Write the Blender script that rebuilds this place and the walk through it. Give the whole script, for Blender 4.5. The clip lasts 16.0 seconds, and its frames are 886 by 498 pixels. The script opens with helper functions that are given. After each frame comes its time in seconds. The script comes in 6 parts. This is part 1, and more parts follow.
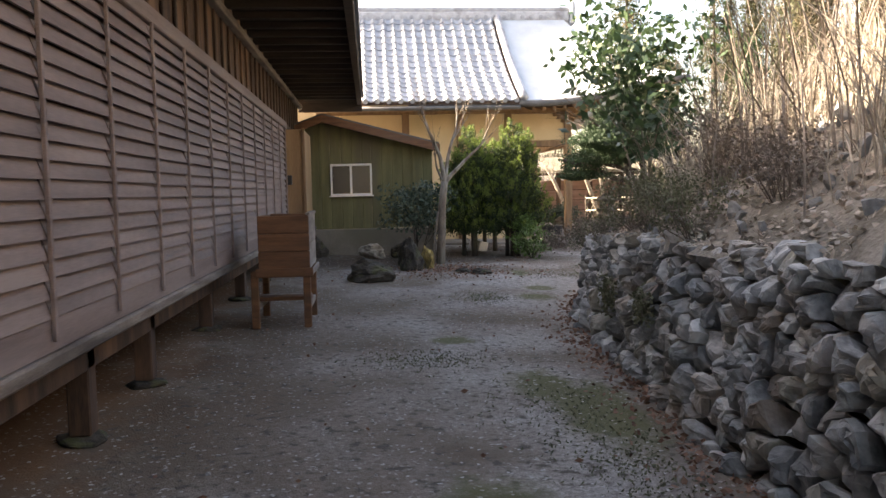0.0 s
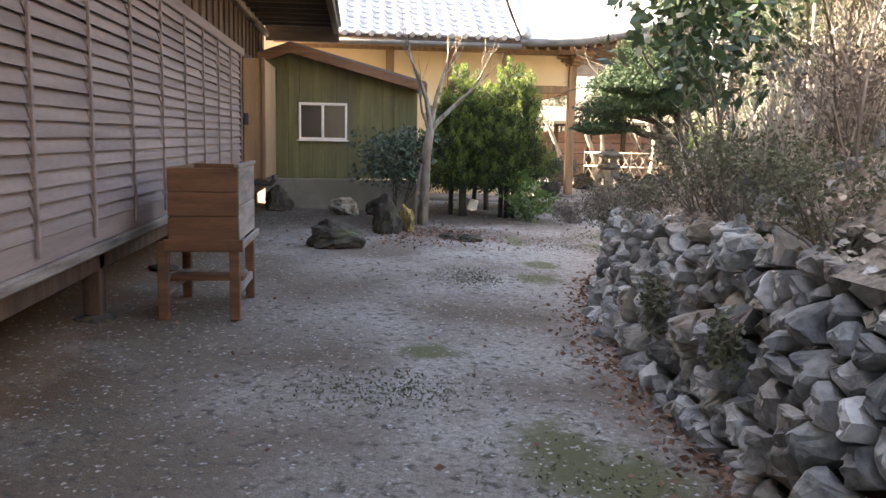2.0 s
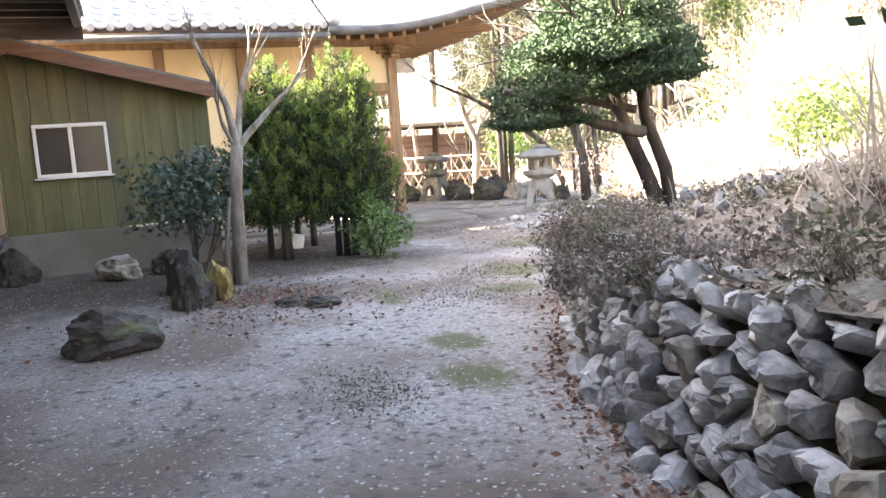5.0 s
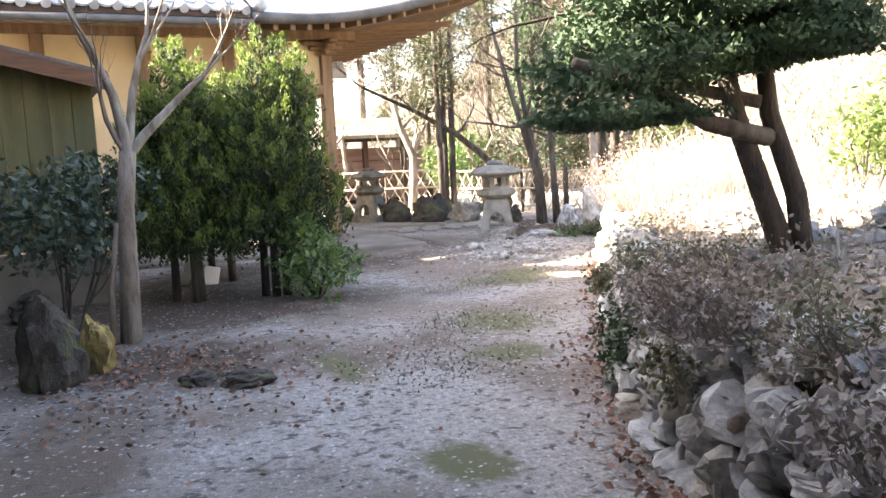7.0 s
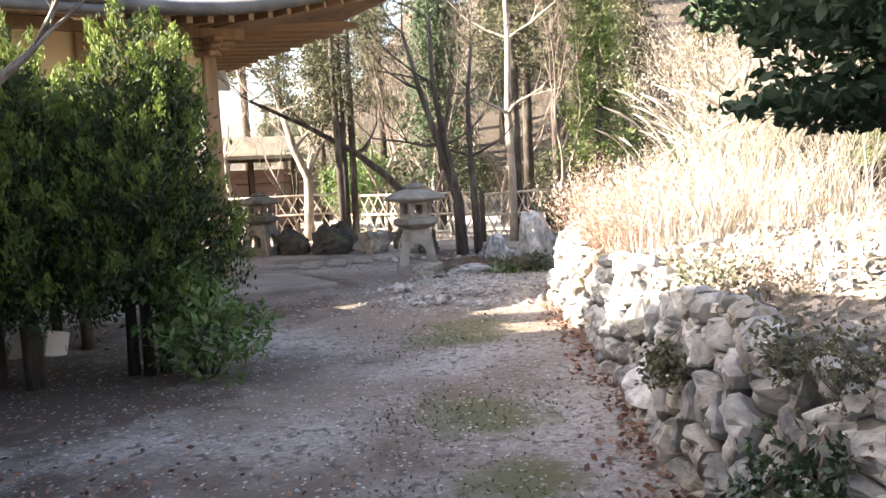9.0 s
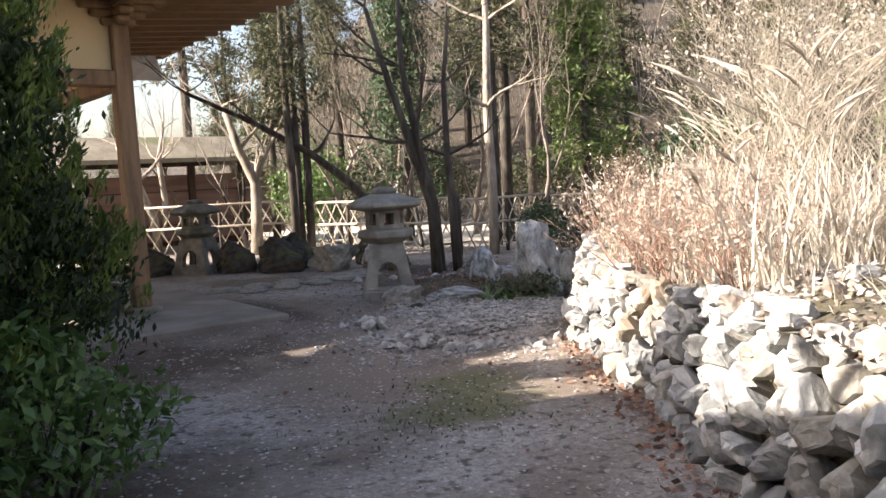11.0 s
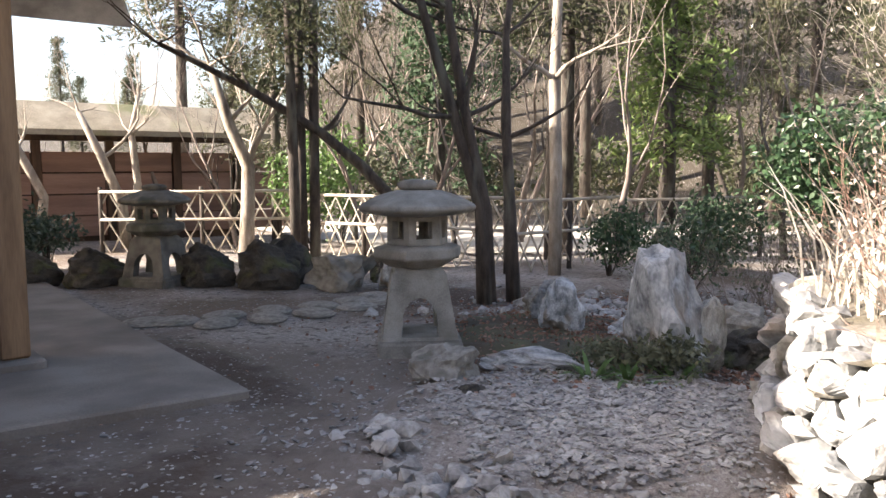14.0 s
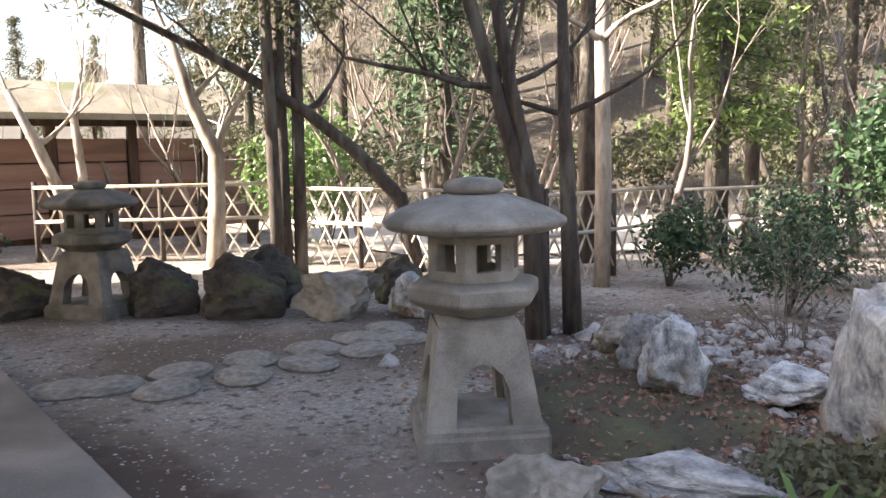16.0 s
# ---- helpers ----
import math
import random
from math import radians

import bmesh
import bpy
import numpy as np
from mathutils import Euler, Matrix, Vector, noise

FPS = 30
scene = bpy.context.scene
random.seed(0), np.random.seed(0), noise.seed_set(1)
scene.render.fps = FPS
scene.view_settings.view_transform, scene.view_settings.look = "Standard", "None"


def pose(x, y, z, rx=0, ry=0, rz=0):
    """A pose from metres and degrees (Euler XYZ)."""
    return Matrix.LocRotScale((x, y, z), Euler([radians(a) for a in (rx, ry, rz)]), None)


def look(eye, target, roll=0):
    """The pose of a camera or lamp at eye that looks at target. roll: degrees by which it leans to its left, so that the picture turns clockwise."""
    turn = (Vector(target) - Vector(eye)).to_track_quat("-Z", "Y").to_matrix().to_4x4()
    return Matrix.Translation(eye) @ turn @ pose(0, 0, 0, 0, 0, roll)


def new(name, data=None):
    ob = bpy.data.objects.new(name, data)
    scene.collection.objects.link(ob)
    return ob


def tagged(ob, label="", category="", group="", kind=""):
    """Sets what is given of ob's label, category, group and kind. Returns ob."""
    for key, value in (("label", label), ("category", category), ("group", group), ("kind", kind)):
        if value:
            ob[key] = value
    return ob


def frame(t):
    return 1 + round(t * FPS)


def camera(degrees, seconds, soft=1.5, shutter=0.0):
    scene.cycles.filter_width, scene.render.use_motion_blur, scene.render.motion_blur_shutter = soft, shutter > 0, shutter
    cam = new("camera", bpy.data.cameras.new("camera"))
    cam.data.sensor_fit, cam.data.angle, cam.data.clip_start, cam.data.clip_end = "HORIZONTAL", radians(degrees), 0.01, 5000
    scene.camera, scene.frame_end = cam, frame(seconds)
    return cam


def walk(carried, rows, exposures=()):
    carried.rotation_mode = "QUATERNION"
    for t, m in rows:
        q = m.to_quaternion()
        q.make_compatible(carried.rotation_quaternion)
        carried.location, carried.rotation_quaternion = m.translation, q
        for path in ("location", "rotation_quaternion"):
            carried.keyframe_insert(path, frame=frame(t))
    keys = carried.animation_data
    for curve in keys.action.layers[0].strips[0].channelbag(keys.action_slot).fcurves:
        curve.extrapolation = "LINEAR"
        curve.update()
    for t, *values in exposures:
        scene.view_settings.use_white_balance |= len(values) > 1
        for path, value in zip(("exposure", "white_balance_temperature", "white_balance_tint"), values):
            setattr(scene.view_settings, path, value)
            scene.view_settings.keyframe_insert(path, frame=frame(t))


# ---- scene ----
cam = camera(57.6, 16.0)
METRES, EYE, TILT, LEAN, TURN = 17.0, 1.45, 1.2, -0.4, -5.1
ROWS = [
    (0.0, 0.0, 0.0, 0.0, -0.15, -5.26, 1.66),
    (0.5, 0.0045, 0.0288, 0.0017, 1.46, -6.44, 1.36),
    (1.0, 0.0026, 0.0557, 0.0022, 3.37, -7.33, 2.59),
    (1.5, 0.0021, 0.0873, 0.0016, -0.13, -8.43, 2.73),
    (2.0, 0.0037, 0.1192, 0.0001, -0.85, -9.07, -0.76),
    (2.5, 0.0002, 0.1537, -0.0003, -4.82, -8.72, 1.14),
    (3.0, -0.0032, 0.1862, -0.0016, -3.91, -7.35, 3.47),
    (3.5, -0.0072, 0.2184, -0.0028, -5.51, -9.39, 1.68),
    (4.0, -0.0125, 0.2503, -0.0016, -10.26, -10.05, 3.06),
    (4.5, -0.0136, 0.2817, -0.0015, -9.51, -10.05, 1.95),
    (5.0, -0.0162, 0.3146, -0.002, -16.55, -8.83, 3.86),
    (7.5, 0.0002, 0.4683, -0.0071, -24.53, -8.17, 2.16),
    (8.0, 0.0045, 0.4973, -0.0065, -27.97, -8.68, 0.93),
    (8.5, 0.0128, 0.5242, -0.0063, -29.31, -7.43, 0.09),
    (9.0, 0.0182, 0.5548, -0.0073, -30.86, -6.82, 2.65),
    (11.5, 0.0851, 0.6951, -0.0147, -34.15, -6.45, 2.55),
    (12.0, 0.0991, 0.7235, -0.0152, -32.91, -6.58, 1.75),
    (12.5, 0.1143, 0.75, -0.0155, -30.77, -6.85, -0.53),
    (13.0, 0.1295, 0.7806, -0.0163, -31.86, -7.28, 1.36),
    (13.5, 0.1485, 0.8088, -0.0167, -33.27, -6.9, -0.62),
    (14.0, 0.1596, 0.8363, -0.0196, -32.46, -6.85, 0.05),
    (14.5, 0.1729, 0.8636, -0.0193, -34.48, -9.06, -0.55),
    (15.0, 0.1866, 0.8917, -0.0178, -35.02, -8.51, -4.24),
    (15.5, 0.1943, 0.9222, -0.0171, -36.02, -7.66, -0.54),
    (16.0, 0.203, 0.9515, -0.0193, -34.2, -8.1, 0.66),
]
walk(cam, [(t, pose(0, 0, EYE, TILT, LEAN, TURN) @ pose(METRES * x, METRES * y, METRES * z, 90 + pitch, roll, yaw)) for t, x, y, z, yaw, pitch, roll in ROWS],
     [(t, e, w, 16) for t, e, w in ((0.0, 2.9, 8250), (1.0, 3.2, 8200), (2.5, 3.75, 7900), (4.0, 4.0, 7650), (5.0, 4.1, 7500), (7.5, 3.4, 7300), (9.0, 2.85, 7200), (11.5, 1.75, 6850), (12.5, 1.6, 6750), (14.0, 2.2, 6800), (15.0, 2.55, 6900), (16.0, 2.7, 6900))])

# ---- world and sun ----
TO_SUN = Vector((-0.795, 0.38, 0.485)).normalized()
world = bpy.data.worlds.new("sky")
scene.world = world
world.use_nodes = True
sky = world.node_tree.nodes.new("ShaderNodeTexSky")
sky.sky_type, sky.sun_disc = "NISHITA", False
sky.sun_elevation = math.asin(TO_SUN.z)
sky.sun_rotation = math.atan2(TO_SUN.x, TO_SUN.y)
sky.dust_density = 3.0
world.node_tree.links.new(sky.outputs[0], world.node_tree.nodes["Background"].inputs[0])
world.node_tree.nodes["Background"].inputs[1].default_value = 0.10
sun = new("sun", bpy.data.lights.new("sun", "SUN"))
sun.data.energy, sun.data.angle, sun.data.color = 5.0, radians(0.55), (1.0, 0.94, 0.84)
sun.matrix_world = TO_SUN.to_track_quat("Z", "Y").to_matrix().to_4x4()

# ---- materials ----
def mat(name, a, b, scale=6.0, rough=0.85, bump=0.3, fine=60.0, c=None, metal=0.0, stretch=(1, 1, 1), per_object=0.0, dist=0.02, trans=0.0, coarse=0.7):
    """Two colours mixed by coarse and fine noise, a third as stains, with fine relief."""
    m = bpy.data.materials.new(name)
    m.use_nodes = True
    n, k = m.node_tree.nodes, m.node_tree.links
    p = n["Principled BSDF"]
    p.inputs["Roughness"].default_value, p.inputs["Metallic"].default_value = rough, metal
    co = n.new("ShaderNodeTexCoord")
    mp = n.new("ShaderNodeMapping")
    mp.inputs["Scale"].default_value = stretch
    k.new(co.outputs["Object"], mp.inputs[0])
    big = n.new("ShaderNodeTexNoise")
    big.inputs["Scale"].default_value, big.inputs["Detail"].default_value = scale, 5
    small = n.new("ShaderNodeTexNoise")
    small.inputs["Scale"].default_value, small.inputs["Detail"].default_value = fine, 4
    k.new(mp.outputs[0], big.inputs[0])
    k.new(mp.outputs[0], small.inputs[0])
    if per_object:
        info = n.new("ShaderNodeObjectInfo")
        off = n.new("ShaderNodeVectorMath")
        off.operation = "ADD"
        mul = n.new("ShaderNodeMath")
        mul.operation = "MULTIPLY"
        mul.inputs[1].default_value = 37.0
        k.new(info.outputs["Random"], mul.inputs[0])
        k.new(mp.outputs[0], off.inputs[0])
        k.new(mul.outputs[0], off.inputs[1])
        k.new(off.outputs[0], big.inputs[0])
    add = n.new("ShaderNodeMath")
    add.operation = "MULTIPLY_ADD"
    add.inputs[1].default_value = coarse
    k.new(big.outputs[0], add.inputs[0])
    sc = n.new("ShaderNodeMath")
    sc.operation = "MULTIPLY"
    sc.inputs[1].default_value = 1.0 - coarse
    k.new(small.outputs[0], sc.inputs[0])
    k.new(sc.outputs[0], add.inputs[2])
    ramp = n.new("ShaderNodeValToRGB")
    ramp.color_ramp.elements[0].position, ramp.color_ramp.elements[1].position = 0.36, 0.64
    ramp.color_ramp.elements[0].color, ramp.color_ramp.elements[1].color = (*a, 1), (*b, 1)
    k.new(add.outputs[0], ramp.inputs[0])
    col = ramp.outputs[0]
    if c:
        st = n.new("ShaderNodeTexNoise")
        st.inputs["Scale"].default_value, st.inputs["Detail"].default_value = scale * 0.37, 6
        k.new(mp.outputs[0], st.inputs[0])
        r2 = n.new("ShaderNodeValToRGB")
        r2.color_ramp.elements[0].position, r2.color_ramp.elements[1].position = 0.52, 0.68
        mx = n.new("ShaderNodeMixRGB")
        mx.inputs[2].default_value = (*c, 1)
        k.new(st.outputs[0], r2.inputs[0])
        k.new(r2.outputs[0], mx.inputs[0])
        k.new(col, mx.inputs[1])
        col = mx.outputs[0]
    if per_object:
        hs = n.new("ShaderNodeHueSaturation")
        ma = n.new("ShaderNodeMapRange")
        ma.inputs[3].default_value, ma.inputs[4].default_value = 1 - per_object, 1 + per_object
        k.new(info.outputs["Random"], ma.inputs[0])
        k.new(ma.outputs[0], hs.inputs["Value"])
        k.new(col, hs.inputs["Color"])
        col = hs.outputs[0]
    k.new(col, p.inputs["Base Color"])
    if bump:
        bp = n.new("ShaderNodeBump")
        bp.inputs["Strength"].default_value, bp.inputs["Distance"].default_value = bump, dist
        k.new(add.outputs[0], bp.inputs["Height"])
        k.new(bp.outputs[0], p.inputs["Normal"])
    if trans:
        tr = n.new("ShaderNodeBsdfTranslucent")
        k.new(col, tr.inputs[0])
        mixs = n.new("ShaderNodeMixShader")
        mixs.inputs[0].default_value = trans
        k.new(p.outputs[0], mixs.inputs[1])
        k.new(tr.outputs[0], mixs.inputs[2])
        k.new(mixs.outputs[0], n["Material Output"].inputs[0])
    return m


def gravel_mat():
    """Fine crushed gravel over earth, with moss patches, darker and browner towards the house."""
    m = mat("gravel_earth", (0.18, 0.16, 0.143), (0.47, 0.43, 0.392), 30.0, 0.95, 1.0, 110.0, None, dist=0.02, coarse=0.5)
    n, k = m.node_tree.nodes, m.node_tree.links
    p = n["Principled BSDF"]
    src = p.inputs["Base Color"].links[0].from_socket
    geo = n.new("ShaderNodeNewGeometry")

    def layer(below, colour, scale, lo, hi, mask=None):
        t = n.new("ShaderNodeTexNoise")
        t.inputs["Scale"].default_value, t.inputs["Detail"].default_value = scale, 6
        k.new(geo.outputs["Position"], t.inputs[0])
        r = n.new("ShaderNodeMapRange")
        r.inputs[1].default_value, r.inputs[2].default_value = lo, hi
        k.new(t.outputs[0], r.inputs[0])
        fac = r.outputs[0]
        if mask is not None:
            mm = n.new("ShaderNodeMath")
            mm.operation = "MULTIPLY"
            k.new(fac, mm.inputs[0])
            k.new(mask, mm.inputs[1])
            fac = mm.outputs[0]
        x = n.new("ShaderNodeMixRGB")
        x.inputs[2].default_value = (*colour, 1)
        k.new(fac, x.inputs[0])
        k.new(below, x.inputs[1])
        return x.outputs[0]

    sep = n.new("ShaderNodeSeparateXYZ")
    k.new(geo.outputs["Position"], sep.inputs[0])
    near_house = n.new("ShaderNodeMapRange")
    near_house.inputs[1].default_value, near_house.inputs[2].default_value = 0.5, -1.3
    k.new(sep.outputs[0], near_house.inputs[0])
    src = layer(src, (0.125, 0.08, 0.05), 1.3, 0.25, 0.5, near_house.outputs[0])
    src = layer(src, (0.15, 0.112, 0.082), 0.7, 0.42, 0.62)
    src = layer(src, (0.10, 0.085, 0.07), 14.0, 0.55, 0.66)
    dot = n.new("ShaderNodeVectorMath")
    dot.operation = "DOT_PRODUCT"
    dot.inputs[1].default_value = (0.63, 0.77, 0)
    k.new(geo.outputs["Position"], dot.inputs[0])
    wood = n.new("ShaderNodeMapRange")
    wood.inputs[1].default_value, wood.inputs[2].default_value = 32.0, 34.0
    k.new(dot.outputs["Value"], wood.inputs[0])
    src = layer(src, (0.045, 0.035, 0.022), 0.9, 0.0, 0.2, wood.outputs[0])
    def patches(below, colour, spots, ragged, lo, hi):
        """Ragged patches round the given places: centre and half widths."""
        least = None
        for cx, cy, rx, ry in spots:
            v1 = n.new("ShaderNodeVectorMath")
            v1.operation = "SUBTRACT"
            v1.inputs[1].default_value = (cx, cy, 0)
            k.new(geo.outputs["Position"], v1.inputs[0])
            v2 = n.new("ShaderNodeVectorMath")
            v2.operation = "MULTIPLY"
            v2.inputs[1].default_value = (1 / rx, 1 / ry, 0)
            k.new(v1.outputs[0], v2.inputs[0])
            ln = n.new("ShaderNodeVectorMath")
            ln.operation = "LENGTH"
            k.new(v2.outputs[0], ln.inputs[0])
            if least is None:
                least = ln.outputs["Value"]
            else:
                mn = n.new("ShaderNodeMath")
                mn.operation = "MINIMUM"
                k.new(least, mn.inputs[0])
                k.new(ln.outputs["Value"], mn.inputs[1])
                least = mn.outputs[0]
        t = n.new("ShaderNodeTexNoise")
        t.inputs["Scale"].default_value, t.inputs["Detail"].default_value, t.inputs["Roughness"].default_value = ragged, 9, 0.68
        k.new(geo.outputs["Position"], t.inputs[0])
        sm = n.new("ShaderNodeMath")
        sm.operation = "MULTIPLY_ADD"
        sm.inputs[1].default_value = 2.2
        k.new(t.outputs[0], sm.inputs[0])
        k.new(least, sm.inputs[2])
        r = n.new("ShaderNodeMapRange")
        r.inputs[1].default_value, r.inputs[2].default_value = hi, lo
        k.new(sm.outputs[0], r.inputs[0])
        x = n.new("ShaderNodeMixRGB")
        x.inputs[2].default_value = (*colour, 1)
        k.new(r.outputs[0], x.inputs[0])
        k.new(below, x.inputs[1])
        return x.outputs[0]

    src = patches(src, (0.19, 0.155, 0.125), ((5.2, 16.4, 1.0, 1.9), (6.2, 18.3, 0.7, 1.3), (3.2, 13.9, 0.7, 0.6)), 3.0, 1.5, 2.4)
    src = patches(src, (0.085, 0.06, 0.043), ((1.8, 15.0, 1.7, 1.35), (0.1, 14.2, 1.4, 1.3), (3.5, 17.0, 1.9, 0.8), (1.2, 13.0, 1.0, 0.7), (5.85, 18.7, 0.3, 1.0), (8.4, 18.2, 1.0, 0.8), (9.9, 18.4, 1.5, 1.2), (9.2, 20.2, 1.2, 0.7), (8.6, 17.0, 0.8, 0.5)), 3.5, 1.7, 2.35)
    src = patches(src, (0.19, 0.10, 0.05), ((-2.1, 5.0, 0.7, 3.5), (-2.1, 9.5, 0.6, 3.0)), 2.5, 1.5, 2.3)
    src = patches(src, (0.125, 0.12, 0.058), ((5.05, 14.6, 0.45, 0.28), (3.85, 12.84, 0.32, 0.36), (2.3, 12.23, 0.14, 0.35), (3.42, 12.0, 0.28, 0.22), (2.0, 9.6, 0.22, 0.28), (2.2, 10.43, 0.2, 0.26),
                                          (1.37, 4.65, 0.26, 0.7), (1.15, 5.3, 0.22, 0.4), (5.45, 15.05, 0.4, 0.26), (0.7, 7.0, 0.2, 0.16), (0.5, 3.2, 0.25, 0.4)), 4.5, 1.75, 2.4)
    v = n.new("ShaderNodeTexVoronoi")
    v.inputs["Scale"].default_value = 62.0
    k.new(geo.outputs["Position"], v.inputs[0])
    vr = n.new("ShaderNodeMapRange")
    vr.inputs[1].default_value, vr.inputs[2].default_value = 0.82, 0.94
    k.new(v.outputs["Color"], vr.inputs[0])
    chip = n.new("ShaderNodeMixRGB")
    chip.inputs[2].default_value = (0.50, 0.48, 0.455, 1)
    k.new(vr.outputs[0], chip.inputs[0])
    k.new(src, chip.inputs[1])
    k.new(chip.outputs[0], p.inputs["Base Color"])
    return m


GRAVEL = gravel_mat()
BANK = mat("dry_bank_earth", (0.10, 0.085, 0.065), (0.27, 0.24, 0.20), 5.0, 0.95, 0.8, 40.0, (0.07, 0.06, 0.035), dist=0.05)
FARGRASS = mat("pale_ground_painted_sun", (0.33, 0.30, 0.25), (0.48, 0.45, 0.40), 1.0, 0.95, 0.3, 30.0)
STONE = mat("grey_blue_stone", (0.14, 0.148, 0.15), (0.52, 0.525, 0.51), 4.5, 0.85, 1.0, 26.0, (0.24, 0.185, 0.135), per_object=0.38, dist=0.035)
STONE_GREY = mat("dull_grey_stone", (0.12, 0.122, 0.12), (0.43, 0.425, 0.405), 4.0, 0.88, 1.0, 30.0, (0.16, 0.12, 0.09), per_object=0.3, dist=0.035)
STONE_WARM = mat("lichen_stone", (0.14, 0.13, 0.105), (0.44, 0.42, 0.37), 6.0, 0.9, 0.7, 40.0, (0.24, 0.20, 0.145), per_object=0.25, dist=0.02)
STONE_DARK = mat("dark_mossy_stone", (0.022, 0.019, 0.015), (0.078, 0.068, 0.055), 5.0, 0.9, 0.8, 30.0, (0.09, 0.10, 0.035), per_object=0.2, dist=0.03)
YELLOWSTONE = mat("yellow_lichened_stone", (0.16, 0.115, 0.05), (0.40, 0.30, 0.10), 5.0, 0.9, 0.8, 40.0, (0.10, 0.085, 0.06), dist=0.02)
GRANITE = mat("weathered_granite", (0.17, 0.155, 0.13), (0.33, 0.31, 0.27), 7.0, 0.92, 0.7, 110.0, (0.15, 0.14, 0.115), dist=0.008)
DARKGRANITE = mat("dark_weathered_granite", (0.075, 0.07, 0.06), (0.20, 0.185, 0.155), 7.0, 0.92, 0.7, 110.0, (0.07, 0.075, 0.045), dist=0.008)
CONCRETE = mat("grey_concrete", (0.17, 0.145, 0.12), (0.28, 0.245, 0.21), 2.5, 0.9, 0.2, 90.0, (0.14, 0.12, 0.10), dist=0.006)
LOUVRE = mat("pale_weathered_slats", (0.150, 0.112, 0.104), (0.245, 0.190, 0.176), 2.0, 0.75, 0.25, 30.0, (0.25, 0.20, 0.19), stretch=(1, 0.35, 5), per_object=0.07, dist=0.004)
DARKWOOD = mat("dark_old_wood", (0.028, 0.018, 0.013), (0.10, 0.058, 0.038), 3.0, 0.8, 0.4, 40.0, (0.15, 0.085, 0.05), stretch=(3, 3, 0.4), per_object=0.25, dist=0.006)
# soffit and eave wood, darker than the wall planks
SOFFIT = mat("very_dark_soffit_wood", (0.022, 0.016, 0.013), (0.055, 0.038, 0.028), 3.0, 0.85, 0.4, 40.0, stretch=(0.6, 3, 3), per_object=0.2, dist=0.006)
BROWNWOOD = mat("brown_box_wood", (0.085, 0.036, 0.017), (0.185, 0.088, 0.042), 3.0, 0.7, 0.3, 30.0, (0.09, 0.05, 0.03), stretch=(0.5, 3, 5), dist=0.004)
GREYWOOD = mat("grey_worn_wood", (0.13, 0.10, 0.085), (0.30, 0.265, 0.235), 3.0, 0.85, 0.4, 40.0, (0.06, 0.05, 0.045), stretch=(4, 0.6, 5), dist=0.005)
POSTWOOD = mat("tan_timber", (0.17, 0.098, 0.05), (0.31, 0.19, 0.10), 3.0, 0.7, 0.3, 30.0, (0.17, 0.10, 0.055), stretch=(4, 4, 0.4), dist=0.004)
TANBOARD = mat("ochre_board", (0.26, 0.16, 0.085), (0.36, 0.235, 0.13), 2.0, 0.75, 0.2, 25.0, (0.19, 0.12, 0.07), stretch=(3, 3, 0.5), dist=0.004)
PLASTER = mat("cream_plaster", (0.62, 0.47, 0.27), (0.72, 0.57, 0.35), 1.5, 0.95, 0.12, 60.0, (0.56, 0.42, 0.25), dist=0.004)
GREENTIN = mat("faded_olive_metal_siding", (0.10, 0.098, 0.040), (0.17, 0.16, 0.072), 2.2, 0.7, 0.12, 40.0, (0.10, 0.09, 0.06), stretch=(3, 3, 0.35), per_object=0.10, dist=0.004)
PLINTH = mat("stained_render", (0.16, 0.145, 0.12), (0.26, 0.24, 0.20), 2.0, 0.95, 0.3, 50.0, (0.16, 0.15, 0.115), dist=0.01)
TILE = mat("silver_clay_tile", (0.30, 0.31, 0.33), (0.46, 0.47, 0.49), 6.0, 0.42, 0.2, 60.0, (0.22, 0.22, 0.23), per_object=0.15, dist=0.004)
SHEETROOF = mat("pale_metal_roof", (0.50, 0.53, 0.55), (0.62, 0.65, 0.67), 2.0, 0.45, 0.08, 30.0, metal=0.0, dist=0.003)
DARKMETAL = mat("dark_gutter_metal", (0.06, 0.06, 0.058), (0.13, 0.125, 0.12), 4.0, 0.6, 0.1, 40.0, dist=0.003)
WHITEPAINT = mat("white_painted_metal", (0.68, 0.67, 0.64), (0.80, 0.79, 0.76), 4.0, 0.5, 0.05, 40.0, dist=0.002)
GLASSDARK = mat("dark_window_glass", (0.035, 0.03, 0.028), (0.055, 0.048, 0.042), 1.0, 0.12, 0.0)
BLACK = mat("black_iron", (0.012, 0.012, 0.014), (0.035, 0.035, 0.038), 8.0, 0.45, 0.15, 60.0, dist=0.003)
BARK = mat("grey_brown_bark", (0.10, 0.078, 0.06), (0.22, 0.185, 0.15), 9.0, 0.95, 0.9, 60.0, (0.30, 0.29, 0.25), stretch=(2, 2, 0.5), dist=0.02)
DARKBARK = mat("dark_bark", (0.03, 0.024, 0.02), (0.09, 0.072, 0.058), 9.0, 0.95, 0.9, 60.0, (0.13, 0.125, 0.10), stretch=(2, 2, 0.5), dist=0.02)
PALEBARK = mat("pale_lichen_bark", (0.24, 0.20, 0.155), (0.42, 0.37, 0.31), 9.0, 0.95, 0.7, 60.0, (0.14, 0.11, 0.085), stretch=(2, 2, 0.6), dist=0.015)
TWIG = mat("bare_twigs", (0.15, 0.115, 0.095), (0.30, 0.25, 0.215), 4.0, 0.9, 0.0)
